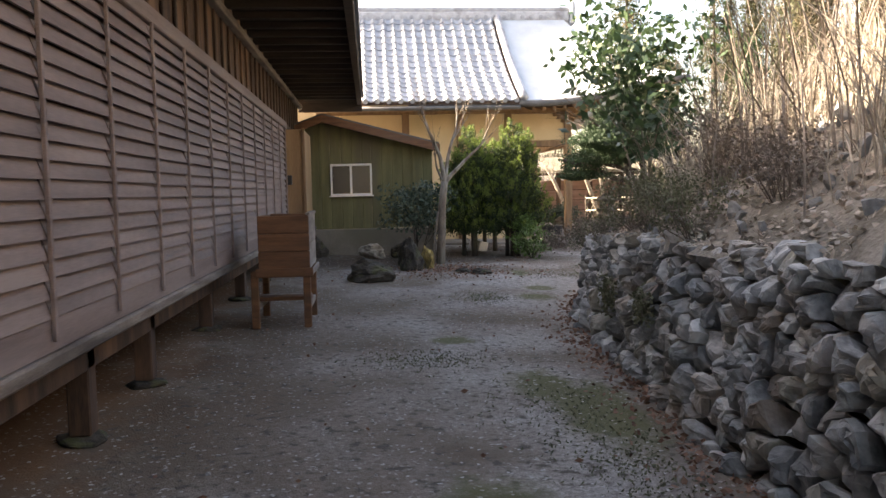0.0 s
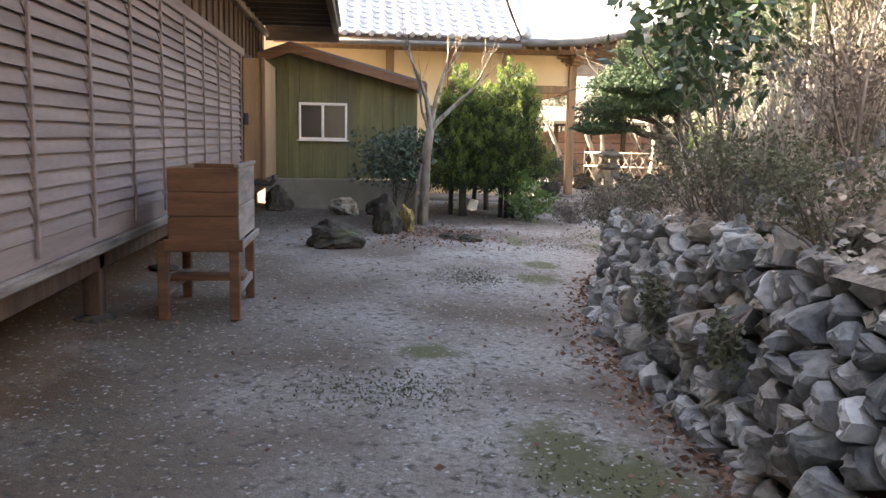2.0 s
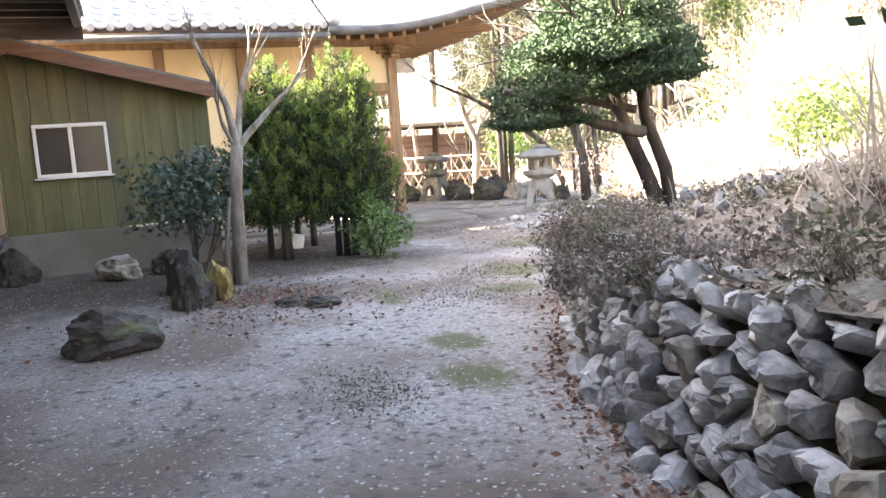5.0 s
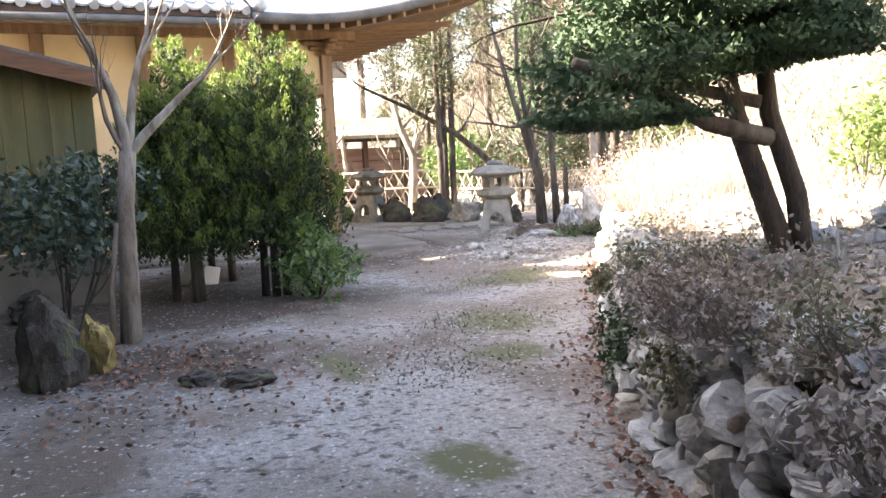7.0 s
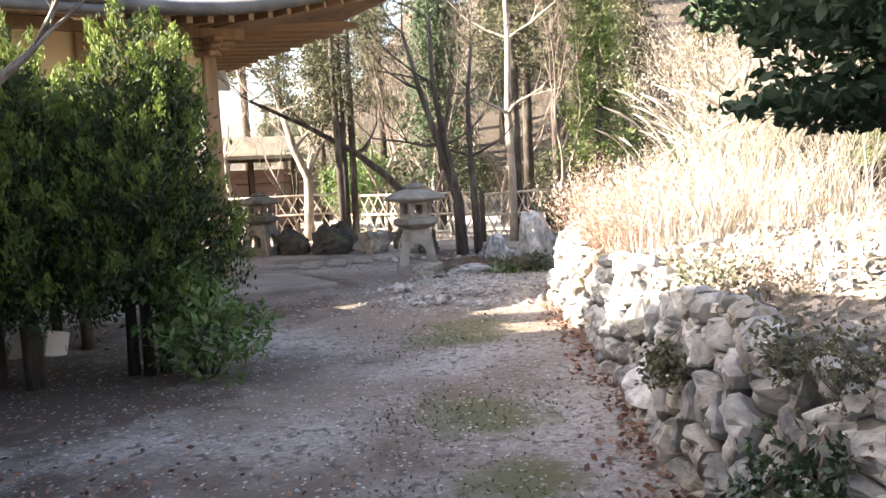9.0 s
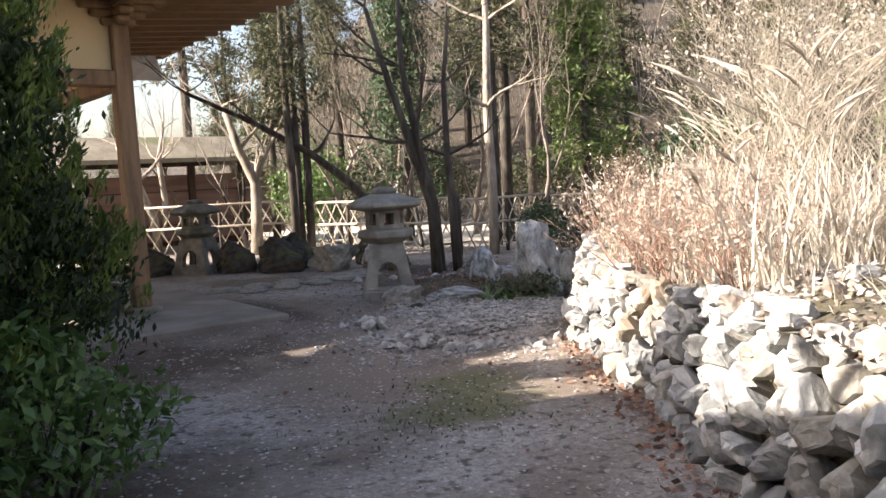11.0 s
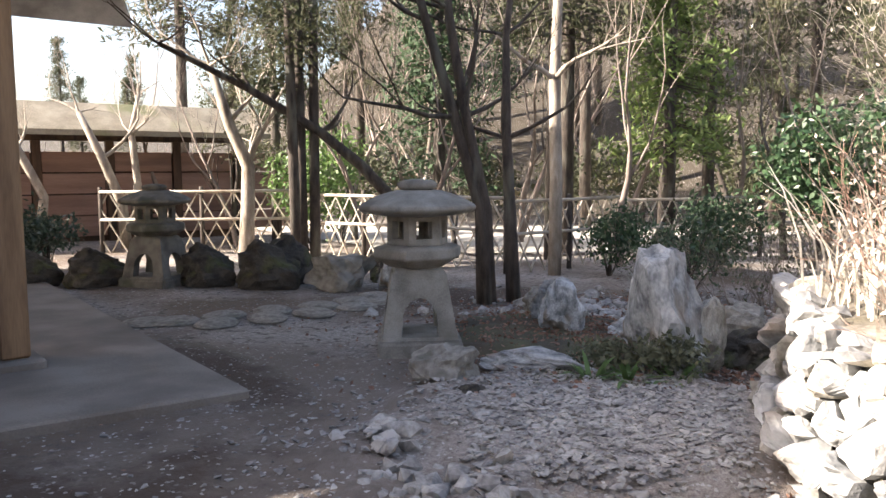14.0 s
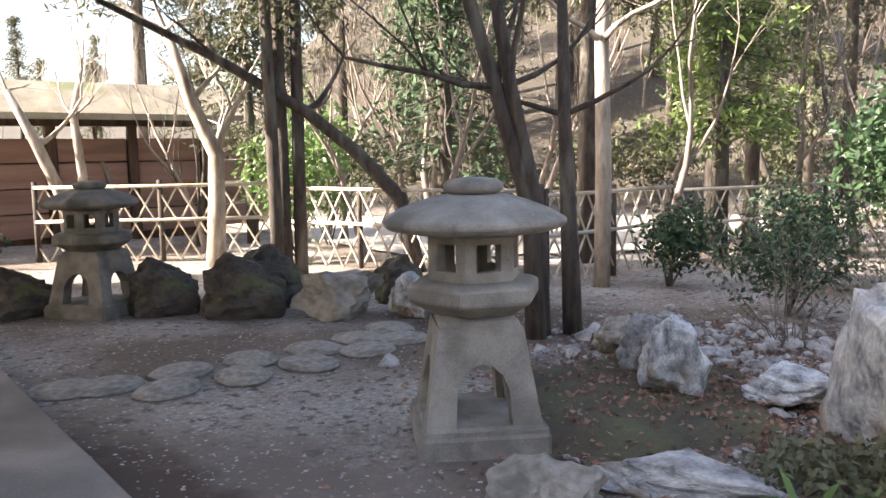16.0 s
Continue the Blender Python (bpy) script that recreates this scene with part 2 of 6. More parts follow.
REDTWIG = mat("reddish_twigs", (0.20, 0.115, 0.085), (0.38, 0.26, 0.20), 3.0, 0.9, 0.0)
GREYTWIG = mat("grey_dry_twigs", (0.13, 0.105, 0.085), (0.26, 0.215, 0.18), 3.0, 0.9, 0.0)
STRAW = mat("dry_straw", (0.33, 0.285, 0.225), (0.57, 0.525, 0.45), 3.0, 0.85, 0.0, trans=0.3)
CEDAR = mat("yellow_green_cypress", (0.06, 0.10, 0.018), (0.19, 0.255, 0.055), 2.5, 0.8, 0.0, 9.0, trans=0.25)
# dry leaves coloured paler, to carry the glare on the bank
DRYLEAF = mat("dry_leaves_painted_bright", (0.24, 0.19, 0.15), (0.52, 0.46, 0.39), 11.0, 0.9, 0.0, 60.0)
# older inner growth, with the shade inside the shrub painted into its green
CEDARDARK = mat("old_cypress_growth_painted_shade", (0.014, 0.028, 0.010), (0.045, 0.07, 0.02), 4.0, 0.8, 0.0, 20.0, trans=0.15)
LEAF = mat("dark_glossy_leaf", (0.018, 0.045, 0.018), (0.06, 0.11, 0.045), 6.0, 0.42, 0.0, 25.0, trans=0.15)
LEAFBLUE = mat("dark_bluegreen_leaf", (0.022, 0.045, 0.028), (0.065, 0.10, 0.065), 6.0, 0.5, 0.0, 25.0, trans=0.15)
PINE = mat("deep_green_needles", (0.018, 0.042, 0.018), (0.055, 0.10, 0.042), 3.0, 0.75, 0.0, 20.0, trans=0.15)
FRESH = mat("fresh_green_leaf", (0.06, 0.12, 0.03), (0.15, 0.24, 0.07), 4.0, 0.5, 0.0, 20.0, trans=0.3)
OLIVE = mat("olive_grey_leaf", (0.075, 0.085, 0.045), (0.17, 0.17, 0.10), 4.0, 0.7, 0.0, 20.0, trans=0.2)
FOREST = mat("forest_foliage", (0.028, 0.036, 0.018), (0.10, 0.105, 0.05), 0.8, 0.8, 0.0, 6.0, (0.15, 0.105, 0.06), trans=0.25)
BAMBOOLEAF = mat("bamboo_leaf", (0.07, 0.12, 0.03), (0.19, 0.25, 0.07), 2.0, 0.6, 0.0, 9.0, trans=0.35)
LITTER = mat("fallen_leaves", (0.12, 0.055, 0.035), (0.34, 0.20, 0.14), 9.0, 0.9, 0.0, 50.0)
CHIP = mat("pale_chippings", (0.15, 0.14, 0.13), (0.46, 0.44, 0.41), 9.0, 0.9, 0.2, 50.0)
FENCEWOOD = mat("pale_split_bamboo", (0.36, 0.31, 0.24), (0.55, 0.50, 0.41), 5.0, 0.7, 0.15, 40.0, (0.28, 0.22, 0.16), dist=0.003)
MOSSGAPS = mat("moss_soil_and_dark_gaps", (0.05, 0.04, 0.028), (0.10, 0.095, 0.045), 3.0, 0.95, 0.8, 50.0, (0.09, 0.055, 0.035), dist=0.02)
REDBOARD = mat("red_brown_boards", (0.22, 0.13, 0.10), (0.33, 0.21, 0.165), 2.0, 0.85, 0.3, 30.0, (0.16, 0.10, 0.08), stretch=(0.4, 1, 4), dist=0.004)
THATCH = mat("lichen_bark_roof", (0.22, 0.19, 0.14), (0.38, 0.34, 0.26), 3.0, 0.95, 0.6, 40.0, (0.18, 0.19, 0.10), dist=0.02)


# ---- mesh helpers ----
class Shape:
    """Collects vertices and faces for one mesh."""

    def __init__(self):
        self.v, self.f = [], []

    def add(self, verts, faces):
        o = len(self.v)
        self.v.extend(tuple(p) for p in verts)
        self.f.extend(tuple(i + o for i in q) for q in faces)

    def box(self, x0, x1, y0, y1, z0, z1, m=None):
        p = [Vector((x, y, z)) for z in (z0, z1) for y in (y0, y1) for x in (x0, x1)]
        if m is not None:
            p = [m @ q for q in p]
        self.add(p, [(0, 2, 3, 1), (4, 5, 7, 6), (0, 1, 5, 4), (2, 6, 7, 3), (0, 4, 6, 2), (1, 3, 7, 5)])

    def tube(self, pts, radii, k=6, cap=True):
        pts = [Vector(p) for p in pts]
        rings = []
        for i, p in enumerate(pts):
            d = pts[min(i + 1, len(pts) - 1)] - pts[max(i - 1, 0)]
            d = d.normalized() if d.length > 1e-6 else Vector((0, 0, 1))
            u = d.cross(Vector((0.31, 0.87, 0.12)) if abs(d.y) < 0.9 else Vector((1, 0, 0))).normalized()
            w = d.cross(u)
            rings.append([p + radii[i] * (u * math.cos(2 * math.pi * j / k) + w * math.sin(2 * math.pi * j / k)) for j in range(k)])
        verts = [q for r in rings for q in r]
        faces = [(i * k + j, i * k + (j + 1) % k, (i + 1) * k + (j + 1) % k, (i + 1) * k + j) for i in range(len(rings) - 1) for j in range(k)]
        if cap:
            faces += [tuple(range(k))[::-1], tuple((len(rings) - 1) * k + j for j in range(k))]
        self.add(verts, faces)

    def rings(self, levels, k=6, turn=0.0):
        """Closed stack of polygons: levels of (radius, z)."""
        verts = [(r * math.cos(2 * math.pi * j / k + turn), r * math.sin(2 * math.pi * j / k + turn), z) for r, z in levels for j in range(k)]
        n = len(levels)
        faces = [(i * k + j, i * k + (j + 1) % k, (i + 1) * k + (j + 1) % k, (i + 1) * k + j) for i in range(n - 1) for j in range(k)]
        faces += [tuple(range(k))[::-1], tuple((n - 1) * k + j for j in range(k))]
        self.add(verts, faces)

    def mesh(self, name, material, smooth=False):
        me = bpy.data.meshes.new(name)
        me.from_pydata(self.v, [], self.f)
        me.materials.append(material)
        if smooth:
            me.polygons.foreach_set("use_smooth", [True] * len(me.polygons))
        me.update()
        return me


def bevelled(me, width=0.01, segments=1):
    bm = bmesh.new()
    bm.from_mesh(me)
    bmesh.ops.bevel(bm, geom=bm.edges[:], offset=width, segments=segments, affect="EDGES", clamp_overlap=True)
    bm.to_mesh(me)
    bm.free()
    return me


def block(name, x0, x1, y0, y1, z0, z1, material, bev=0.008, m=None):
    s = Shape()
    s.box(x0, x1, y0, y1, z0, z1, m)
    return bevelled(s.mesh(name, material), bev)


def part(name, me, parent, m=None, label=""):
    ob = new(name, me)
    ob.parent = parent
    if m is not None:
        ob.matrix_basis = m
    return tagged(ob, label)


def thing(name, m=None, label="", category="", group="", kind="", data=None):
    ob = new(name, data)
    if m is not None:
        ob.matrix_basis = m
    return tagged(ob, label, category, group, kind)


def setting(name, me, label, category):
    return tagged(new(name, me), label, category, "", "structure")


rng = np.random.default_rng(7)
rnd = random.Random(11)


def leaf_mesh(name, centres, size, material, aspect=0.5, droop=0.0, normals=None, flat=0.0):
    """Small folded leaves, two triangles each, at the centres."""
    c = np.asarray(centres, float)
    n = len(c)
    d = rng.normal(size=(n, 3))
    if normals is not None:
        d = d * 0.6 + np.asarray(normals)
    d[:, 2] = d[:, 2] * (1 - flat) - droop
    d /= np.linalg.norm(d, axis=1)[:, None] + 1e-9
    w = np.cross(d, rng.normal(size=(n, 3)))
    w /= np.linalg.norm(w, axis=1)[:, None] + 1e-9
    s = size * rng.uniform(0.6, 1.35, (n, 1))
    v = np.empty((n, 4, 3))
    v[:, 0] = c - d * s * 0.5
    v[:, 1] = c + w * s * aspect * 0.5
    v[:, 2] = c + d * s * 0.5
    v[:, 3] = c - w * s * aspect * 0.5
    me = bpy.data.meshes.new(name)
    me.vertices.add(n * 4)
    me.vertices.foreach_set("co", v.ravel())
    me.loops.add(n * 4)
    me.loops.foreach_set("vertex_index", np.arange(n * 4))
    me.polygons.add(n)
    me.polygons.foreach_set("loop_start", np.arange(n) * 4)
    me.polygons.foreach_set("loop_total", np.full(n, 4))
    me.materials.append(material)
    me.update(calc_edges=True)
    return me


def in_blob(n, cx, cy, cz, rx, ry, rz, shell=0.55):
    """Points in the outer shell of a lumpy ellipsoid."""
    d = rng.normal(size=(n, 3))
    d /= np.linalg.norm(d, axis=1)[:, None]
    ph = rng.uniform(0, 6.28, 3)
    lump = 1 + 0.16 * np.sin(5 * d[:, 0] + ph[0]) + 0.16 * np.sin(6 * d[:, 1] + ph[1]) + 0.12 * np.sin(7 * d[:, 2] + ph[2])
    r = (shell + (1 - shell) * rng.random(n) ** 0.6) * lump
    return np.array([cx, cy, cz]) + d * r[:, None] * np.array([rx, ry, rz])


def grow(s, p, d, length, r, depth, tips, bend=0.25, up=0.15, kids=3, seg=4, spread=0.7, shrink=0.66):
    """A tapered, crooked limb with its side limbs; the tips are collected."""
    p, d = Vector(p), Vector(d).normalized()
    pts, rad = [p.copy()], [r]
    for i in range(seg):
        d = (d + Vector((rnd.uniform(-bend, bend), rnd.uniform(-bend, bend), rnd.uniform(-bend, bend) + up * 0.5))).normalized()
        p = p + d * (length / seg)
        pts.append(p.copy())
        rad.append(r * (1 - 0.55 * (i + 1) / seg) if depth else max(r * (1 - 0.8 * (i + 1) / seg), 0.0012))
    s.tube(pts, rad, 7 if r > 0.03 else (5 if r > 0.012 else 3), cap=False)
    if depth == 0:
        tips.append((p.copy(), d.copy()))
        return
    for j in range(kids):
        i = seg if j == 0 else rnd.randint(max(1, seg // 2), seg)
        side = Vector((rnd.gauss(0, 1), rnd.gauss(0, 1), rnd.gauss(0, 0.6)))
        nd = (d + side.normalized() * spread * (0.4 if j == 0 else 1.0) + Vector((0, 0, up))).normalized()
        grow(s, pts[i], nd, length * shrink * rnd.uniform(0.75, 1.15), rad[i] * (0.85 if j == 0 else 0.6), depth - 1, tips, bend, up, kids, max(3, seg - 1), spread, shrink)


def rock_mesh(name, material, n=16, flat=1.0, seed=0, bev=0.06):
    """An angular boulder about one unit wide: the hull of scattered points, edges worn."""
    q = random.Random(seed)
    bm = bmesh.new()
    for i in range(n):
        v = Vector((q.gauss(0, 1), q.gauss(0, 1), q.gauss(0, 1))).normalized() * q.uniform(0.85, 1.1)
        m = max(abs(v.x), abs(v.y), abs(v.z))
        v = v.lerp(v / m, 0.55) * 0.5
        bm.verts.new((v.x, v.y, v.z * flat))
    res = bmesh.ops.convex_hull(bm, input=bm.verts[:])
    bmesh.ops.delete(bm, geom=[e for e in res["geom_interior"] if isinstance(e, bmesh.types.BMVert)], context="VERTS")
    if bev:
        bmesh.ops.dissolve_limit(bm, angle_limit=0.25, verts=bm.verts[:], edges=bm.edges[:])
        bmesh.ops.bevel(bm, geom=bm.edges[:], offset=bev * 0.5, segments=1, affect="EDGES", clamp_overlap=True)
    me = bpy.data.meshes.new(name)
    bm.to_mesh(me)
    bm.free()
    me.materials.append(material)
    return me


def worn_rock(name, material, seed=0, sub=3, rough=0.16, cuts=9):
    """A boulder about one unit wide: a sphere cut by planes, then roughened at two scales."""
    q = random.Random(seed)
    bm = bmesh.new()
    bmesh.ops.create_icosphere(bm, subdivisions=sub, radius=0.62)
    planes = [(Vector((q.gauss(0, 1), q.gauss(0, 1), q.gauss(0, 1))).normalized(), q.uniform(0.30, 0.48)) for i in range(cuts)]
    o = Vector((seed * 3.7, seed * 1.3, 0))
    for v in bm.verts:
        p = v.co.copy()
        for nrm, d in planes:
            e = p.dot(nrm) - d
            if e > 0:
                p -= nrm * e
        d = p.normalized()
        p += d * rough * (0.6 * noise.noise(p * 3 + o) + 0.35 * noise.noise(p * 8 + o))
        v.co = p
    me = bpy.data.meshes.new(name)
    bm.to_mesh(me)
    bm.free()
    me.materials.append(material)
    return me


# ---- the lie of the land ----
def gz(x, y):
    """Height of the yard."""
    return 0.083 - 0.018 * min(max(x, -8), 16) + 0.0109 * min(max(y, -8), 30)


def smooth(a, b, x):
    t = min(max((x - a) / (b - a), 0.0), 1.0)
    return t * t * (3 - 2 * t)


def far_hill(x, y):
    u, v = 0.63 * x + 0.77 * y, 0.77 * x - 0.63 * y
    return max(0.0, u - 33 + 1.5 * math.sin(v * 0.3)) * 0.42 * smooth(-19, -9, v) * (1 - 0.75 * smooth(60, 120, u)) + 9.0 * smooth(70, 160, u) * (1 - smooth(-19, -9, v))


# foot of the retaining wall and, after its end, of the bank
FOOT = [(1.50, -6.0), (1.52, 1.0), (1.60, 3.4), (1.72, 5.0), (1.82, 6.6), (1.98, 7.9), (2.35, 9.1), (2.95, 10.3), (3.75, 11.5), (4.65, 12.6), (5.55, 13.7), (6.33, 14.83),
        (7.00, 15.70), (7.82, 16.3), (9.4, 16.6), (12.5, 17.2), (20.0, 18.0), (60.0, 20.0)]
FOOT_X, FOOT_Y = zip(*FOOT)
STATIONS = [-6, 1, 4, 6, 8, 10, 11.5, 13, 14.5, 15.5, 16.3, 16.75, 17.5, 20]
WALL_H = [1.15, 1.10, 1.00, 0.95, 0.80, 0.75, 0.78, 0.72, 0.62, 0.62, 0.70, 0.25, 0.12, 0.1]
SLOPE = [0.95, 0.95, 0.90, 0.72, 0.42, 0.22, 0.16, 0.12, 0.10, 0.10, 0.12, 0.25, 0.35, 0.4]


def foot_near(x, y):
    """Signed distance behind the wall's foot (positive on the bank) and y of the nearest foot point."""
    best = (1e9, 0)
    for (ax, ay), (bx, by) in zip(FOOT, FOOT[1:]):
        dx, dy = bx - ax, by - ay
        t = min(max(((x - ax) * dx + (y - ay) * dy) / (dx * dx + dy * dy), 0), 1)
        px, py = ax + t * dx, ay + t * dy
        dist = math.hypot(x - px, y - py)
        if dist < best[0] - 1e-9:
            best = (dist, py)
    side = 1 if x > float(np.interp(y, FOOT_Y, FOOT_X)) else -1
    return best[0] * side, best[1]


def bank_z(x, y):
    d, fy = foot_near(x, y)
    h, sl = float(np.interp(fy, STATIONS, WALL_H)), float(np.interp(fy, STATIONS, SLOPE))
    d = max(d - 0.2, 0.0)
    rough = 0.10 * noise.noise((x * 0.9, y * 0.9, 0)) + 0.05 * noise.noise((x * 3, y * 3, 5))
    return gz(x, y) + h + sl * min(d, 4.5) + 0.4 * max(0, d - 4.5) * smooth(4, 9, d) + rough * smooth(0, 0.6, d) - 0.03 * (1 - smooth(0.1, 0.55, d))


def sheet(name, xs, ys, height, material, keep=None):
    ids, s = {}, Shape()
    for i, x in enumerate(xs):
        for j, y in enumerate(ys):
            ids[i, j] = len(s.v)
            s.v.append((x, y, height(x, y)))
    for i in range(len(xs) - 1):
        for j in range(len(ys) - 1):
            if keep is None or keep(xs[i], ys[j], xs[i + 1], ys[j + 1]):
                s.f.append((ids[i, j], ids[i + 1, j], ids[i + 1, j + 1], ids[i, j + 1]))
    return s.mesh(name, material, True)


def ground_h(x, y):
    r = 0.018 * noise.noise((x * 0.8, y * 0.8, 3)) + 0.006 * noise.noise((x * 4, y * 4, 1))
    e = math.hypot((x - 7.1) / 1.35, (y - 16.55) / 1.15) + 0.3 * noise.noise((x * 2.5, y * 2.5, 7))
    return gz(x, y) + r + far_hill(x, y) + 0.09 * (1 - smooth(0.72, 1.0, e))


gxs = [-600, -250, -100, -40, -20, -10] + [-6 + 0.25 * i for i in range(81)] + [15, 16, 18, 20, 23, 26, 30, 35, 42, 50, 60, 80, 110, 160, 250, 600]
gys = [-600, -200, -60, -20, -10] + [-5 + 0.25 * i for i in range(125)] + [27, 28, 30, 32, 35, 38, 42, 47, 53, 60, 70, 85, 100, 130, 160, 250, 600]
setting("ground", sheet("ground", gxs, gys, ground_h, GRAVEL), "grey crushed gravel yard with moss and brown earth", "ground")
bxs = [1.4 + 0.22 * i for i in range(60)] + [15, 17, 20, 24, 30, 40, 60]
bys = [-40, -20, -12] + [-6 + 0.22 * i for i in range(110)] + [18.4, 19]
setting("bank", sheet("bank", bxs, bys, bank_z, BANK, lambda a, b, c, d: foot_near((a + c) / 2, (b + d) / 2)[0] > 0.27), "dry earthen bank with withered plants above the stone wall", "bank")
# lane beyond the fence, coloured pale to add to the sun on it
lane = [11 + 0.8 * i for i in range(20)]
setting("lane", sheet("lane", lane, [22.6 + 0.7 * i for i in range(14)], lambda x, y: ground_h(x, y) + 0.03, FARGRASS, lambda a, b, c, d: 0.63 * a + 0.77 * b < 31.5 and a + b > 34.5), "lane beyond the fence, sunlight put into its pale colour", "lane")


# ---- the long house with slatted shutters ----
WX = -1.35
house = setting("wall_house", None, "long wooden house side on stilts with lapped slat shutters", "wall")
part("plank_wall", block("plank_wall", WX - 0.16, WX - 0.04, -6, 16.6, 2.62, 3.42, DARKWOOD), house)
part("back_board", block("back_board", WX - 0.10, WX - 0.05, -6, 13.6, 0.82, 2.62, DARKWOOD), house)
part("end_wall", block("end_wall", WX - 0.16, WX - 0.02, 13.62, 16.6, 0.55, 2.62, DARKWOOD), house)
part("bottom_rail", block("bottom_rail", WX - 0.09, WX + 0.03, -6, 13.62, 0.74, 0.81, GREYWOOD, 0.012), house)
part("kick_board", block("kick_board", WX - 0.04, WX + 0.008, -6, 13.6, 0.813, 0.955, LOUVRE, 0.004), house)
part("top_rail", block("top_rail", WX - 0.05, WX + 0.025, -6, 13.62, 2.545, 2.655, LOUVRE, 0.008), house)
part("purlin", block("purlin", WX - 0.04, WX + 0.05, -6, 16.6, 3.17, 3.25, GREYWOOD, 0.01), house)
for i in range(58):
    y = -5.8 + i * 0.385
    part("cover_strip", block("cover_strip", WX - 0.035, WX - 0.012, y - 0.02, y + 0.02, 2.66, 3.165, DARKWOOD, 0.004), house)
part("floor_board", block("floor_board", -9.5, WX - 0.17, -6, 16.6, 0.70, 0.80, DARKWOOD), house)
part("floor_beam", block("floor_beam", WX - 0.30, WX - 0.15, -6, 16.0, 0.55, 0.695, DARKWOOD, 0.01), house)
part("far_wall", block("far_wall", -9.7, -9.5, -6, 16.6, 0.2, 3.42, DARKWOOD), house)
part("gable_wall", block("gable_wall", -9.48, WX - 0.17, 16.4, 16.6, 0.2, 3.42, DARKWOOD), house)
part("rear_gable_wall", block("rear_gable_wall", -9.48, WX - 0.17, -6, -5.8, 0.2, 3.42, DARKWOOD), house)
part("earth_bank", block("earth_bank", -3.9, -3.7, -5.7, 16.3, 0.05, 0.69, BANK), house)

# lapped slats, bay by bay
PITCH, SLAT_N = 0.0832, 19
s = Shape()
prof = [(-0.024, 0.088), (-0.014, 0.088), (0.019, 0.0), (0.005, 0.0)]
s.add([(x, y, z) for y in (0.006, 0.884) for x, z in prof], [(0, 1, 2, 3), (7, 6, 5, 4), (0, 4, 5, 1), (1, 5, 6, 2), (2, 6, 7, 3), (3, 7, 4, 0)])
slat = s.mesh("slat", LOUVRE)
rest = Shape()
for bay in range(-11, 12):
    y0 = 3.475 + bay * 0.89
    if y0 + 0.89 > 13.62:
        continue
    for r in range(SLAT_N):
        z = 0.957 + r * PITCH
        if bay >= -2:
            part("slat", slat, house, pose(WX + rnd.uniform(-0.003, 0.003), y0, z + rnd.uniform(-0.004, 0.004), 0, rnd.uniform(-1.2, 1.2), 0))
        else:
            rest.add([(WX + x, y0 + y, z + q) for y in (0.006, 0.884) for x, q in prof], [(0, 1, 2, 3), (7, 6, 5, 4), (0, 4, 5, 1), (1, 5, 6, 2), (2, 6, 7, 3), (3, 7, 4, 0)])
tagged(part("slats", rest.mesh("slats", LOUVRE), house), kind="stuff")
batten = block("batten", 0.018, 0.036, -0.014, 0.014, 0.86, 2.545, LOUVRE, 0.003)
for bay in range(-11, 13):
    y0 = 3.475 + bay * 0.89
    if y0 < 13.62:
        part("batten", batten, house, pose(WX, y0, 0))
# stilts on stone pads
pad = rock_mesh("pad_stone", STONE_DARK, 18, 0.45, 3)
for y in (0.9, 2.7, 4.40, 5.62, 7.70, 9.75, 11.7, 13.4):
    z = gz(-1.6, y)
    part("stilt", block("stilt", -1.62, -1.50, y - 0.06, y + 0.06, z + 0.04, 0.74, DARKWOOD, 0.008), house)
    part("pad_stone", pad, house, pose(-1.56, y, z + 0.0, 0, 0, y * 70) @ Matrix.Diagonal((0.30, 0.27, 0.22, 1)))
    part("stilt", block("stilt", -2.92, -2.79, y + 0.3, y + 0.43, z - 0.02, 0.70, DARKWOOD, 0.008), house)
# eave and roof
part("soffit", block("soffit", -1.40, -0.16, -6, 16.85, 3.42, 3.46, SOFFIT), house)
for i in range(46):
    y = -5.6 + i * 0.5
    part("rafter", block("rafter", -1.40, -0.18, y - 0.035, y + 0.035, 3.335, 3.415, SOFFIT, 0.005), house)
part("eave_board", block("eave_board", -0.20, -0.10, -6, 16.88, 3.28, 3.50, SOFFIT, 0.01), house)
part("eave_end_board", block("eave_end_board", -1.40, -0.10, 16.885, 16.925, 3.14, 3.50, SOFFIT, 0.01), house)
roof = Shape()
RZ = 5.85
roof.add([(-0.06, -6.3, 3.42), (-0.06, 17.0, 3.42), (-5.5, 17.0, RZ), (-5.5, -6.3, RZ), (-10.9, 17.0, 3.4), (-10.9, -6.3, 3.4),
          (-0.06, -6.3, 3.56), (-0.06, 17.0, 3.56), (-5.5, 17.0, RZ + 0.2), (-5.5, -6.3, RZ + 0.2), (-10.9, 17.0, 3.56), (-10.9, -6.3, 3.56)],
         [(0, 3, 2, 1), (3, 5, 4, 2), (6, 7, 8, 9), (9, 8, 10, 11), (0, 1, 7, 6), (4, 5, 11, 10), (1, 2, 8, 7), (2, 4, 10, 8), (0, 6, 9, 3), (3, 9, 11, 5)])
part("roof", roof.mesh("roof", TILE), house)
gab = Shape()
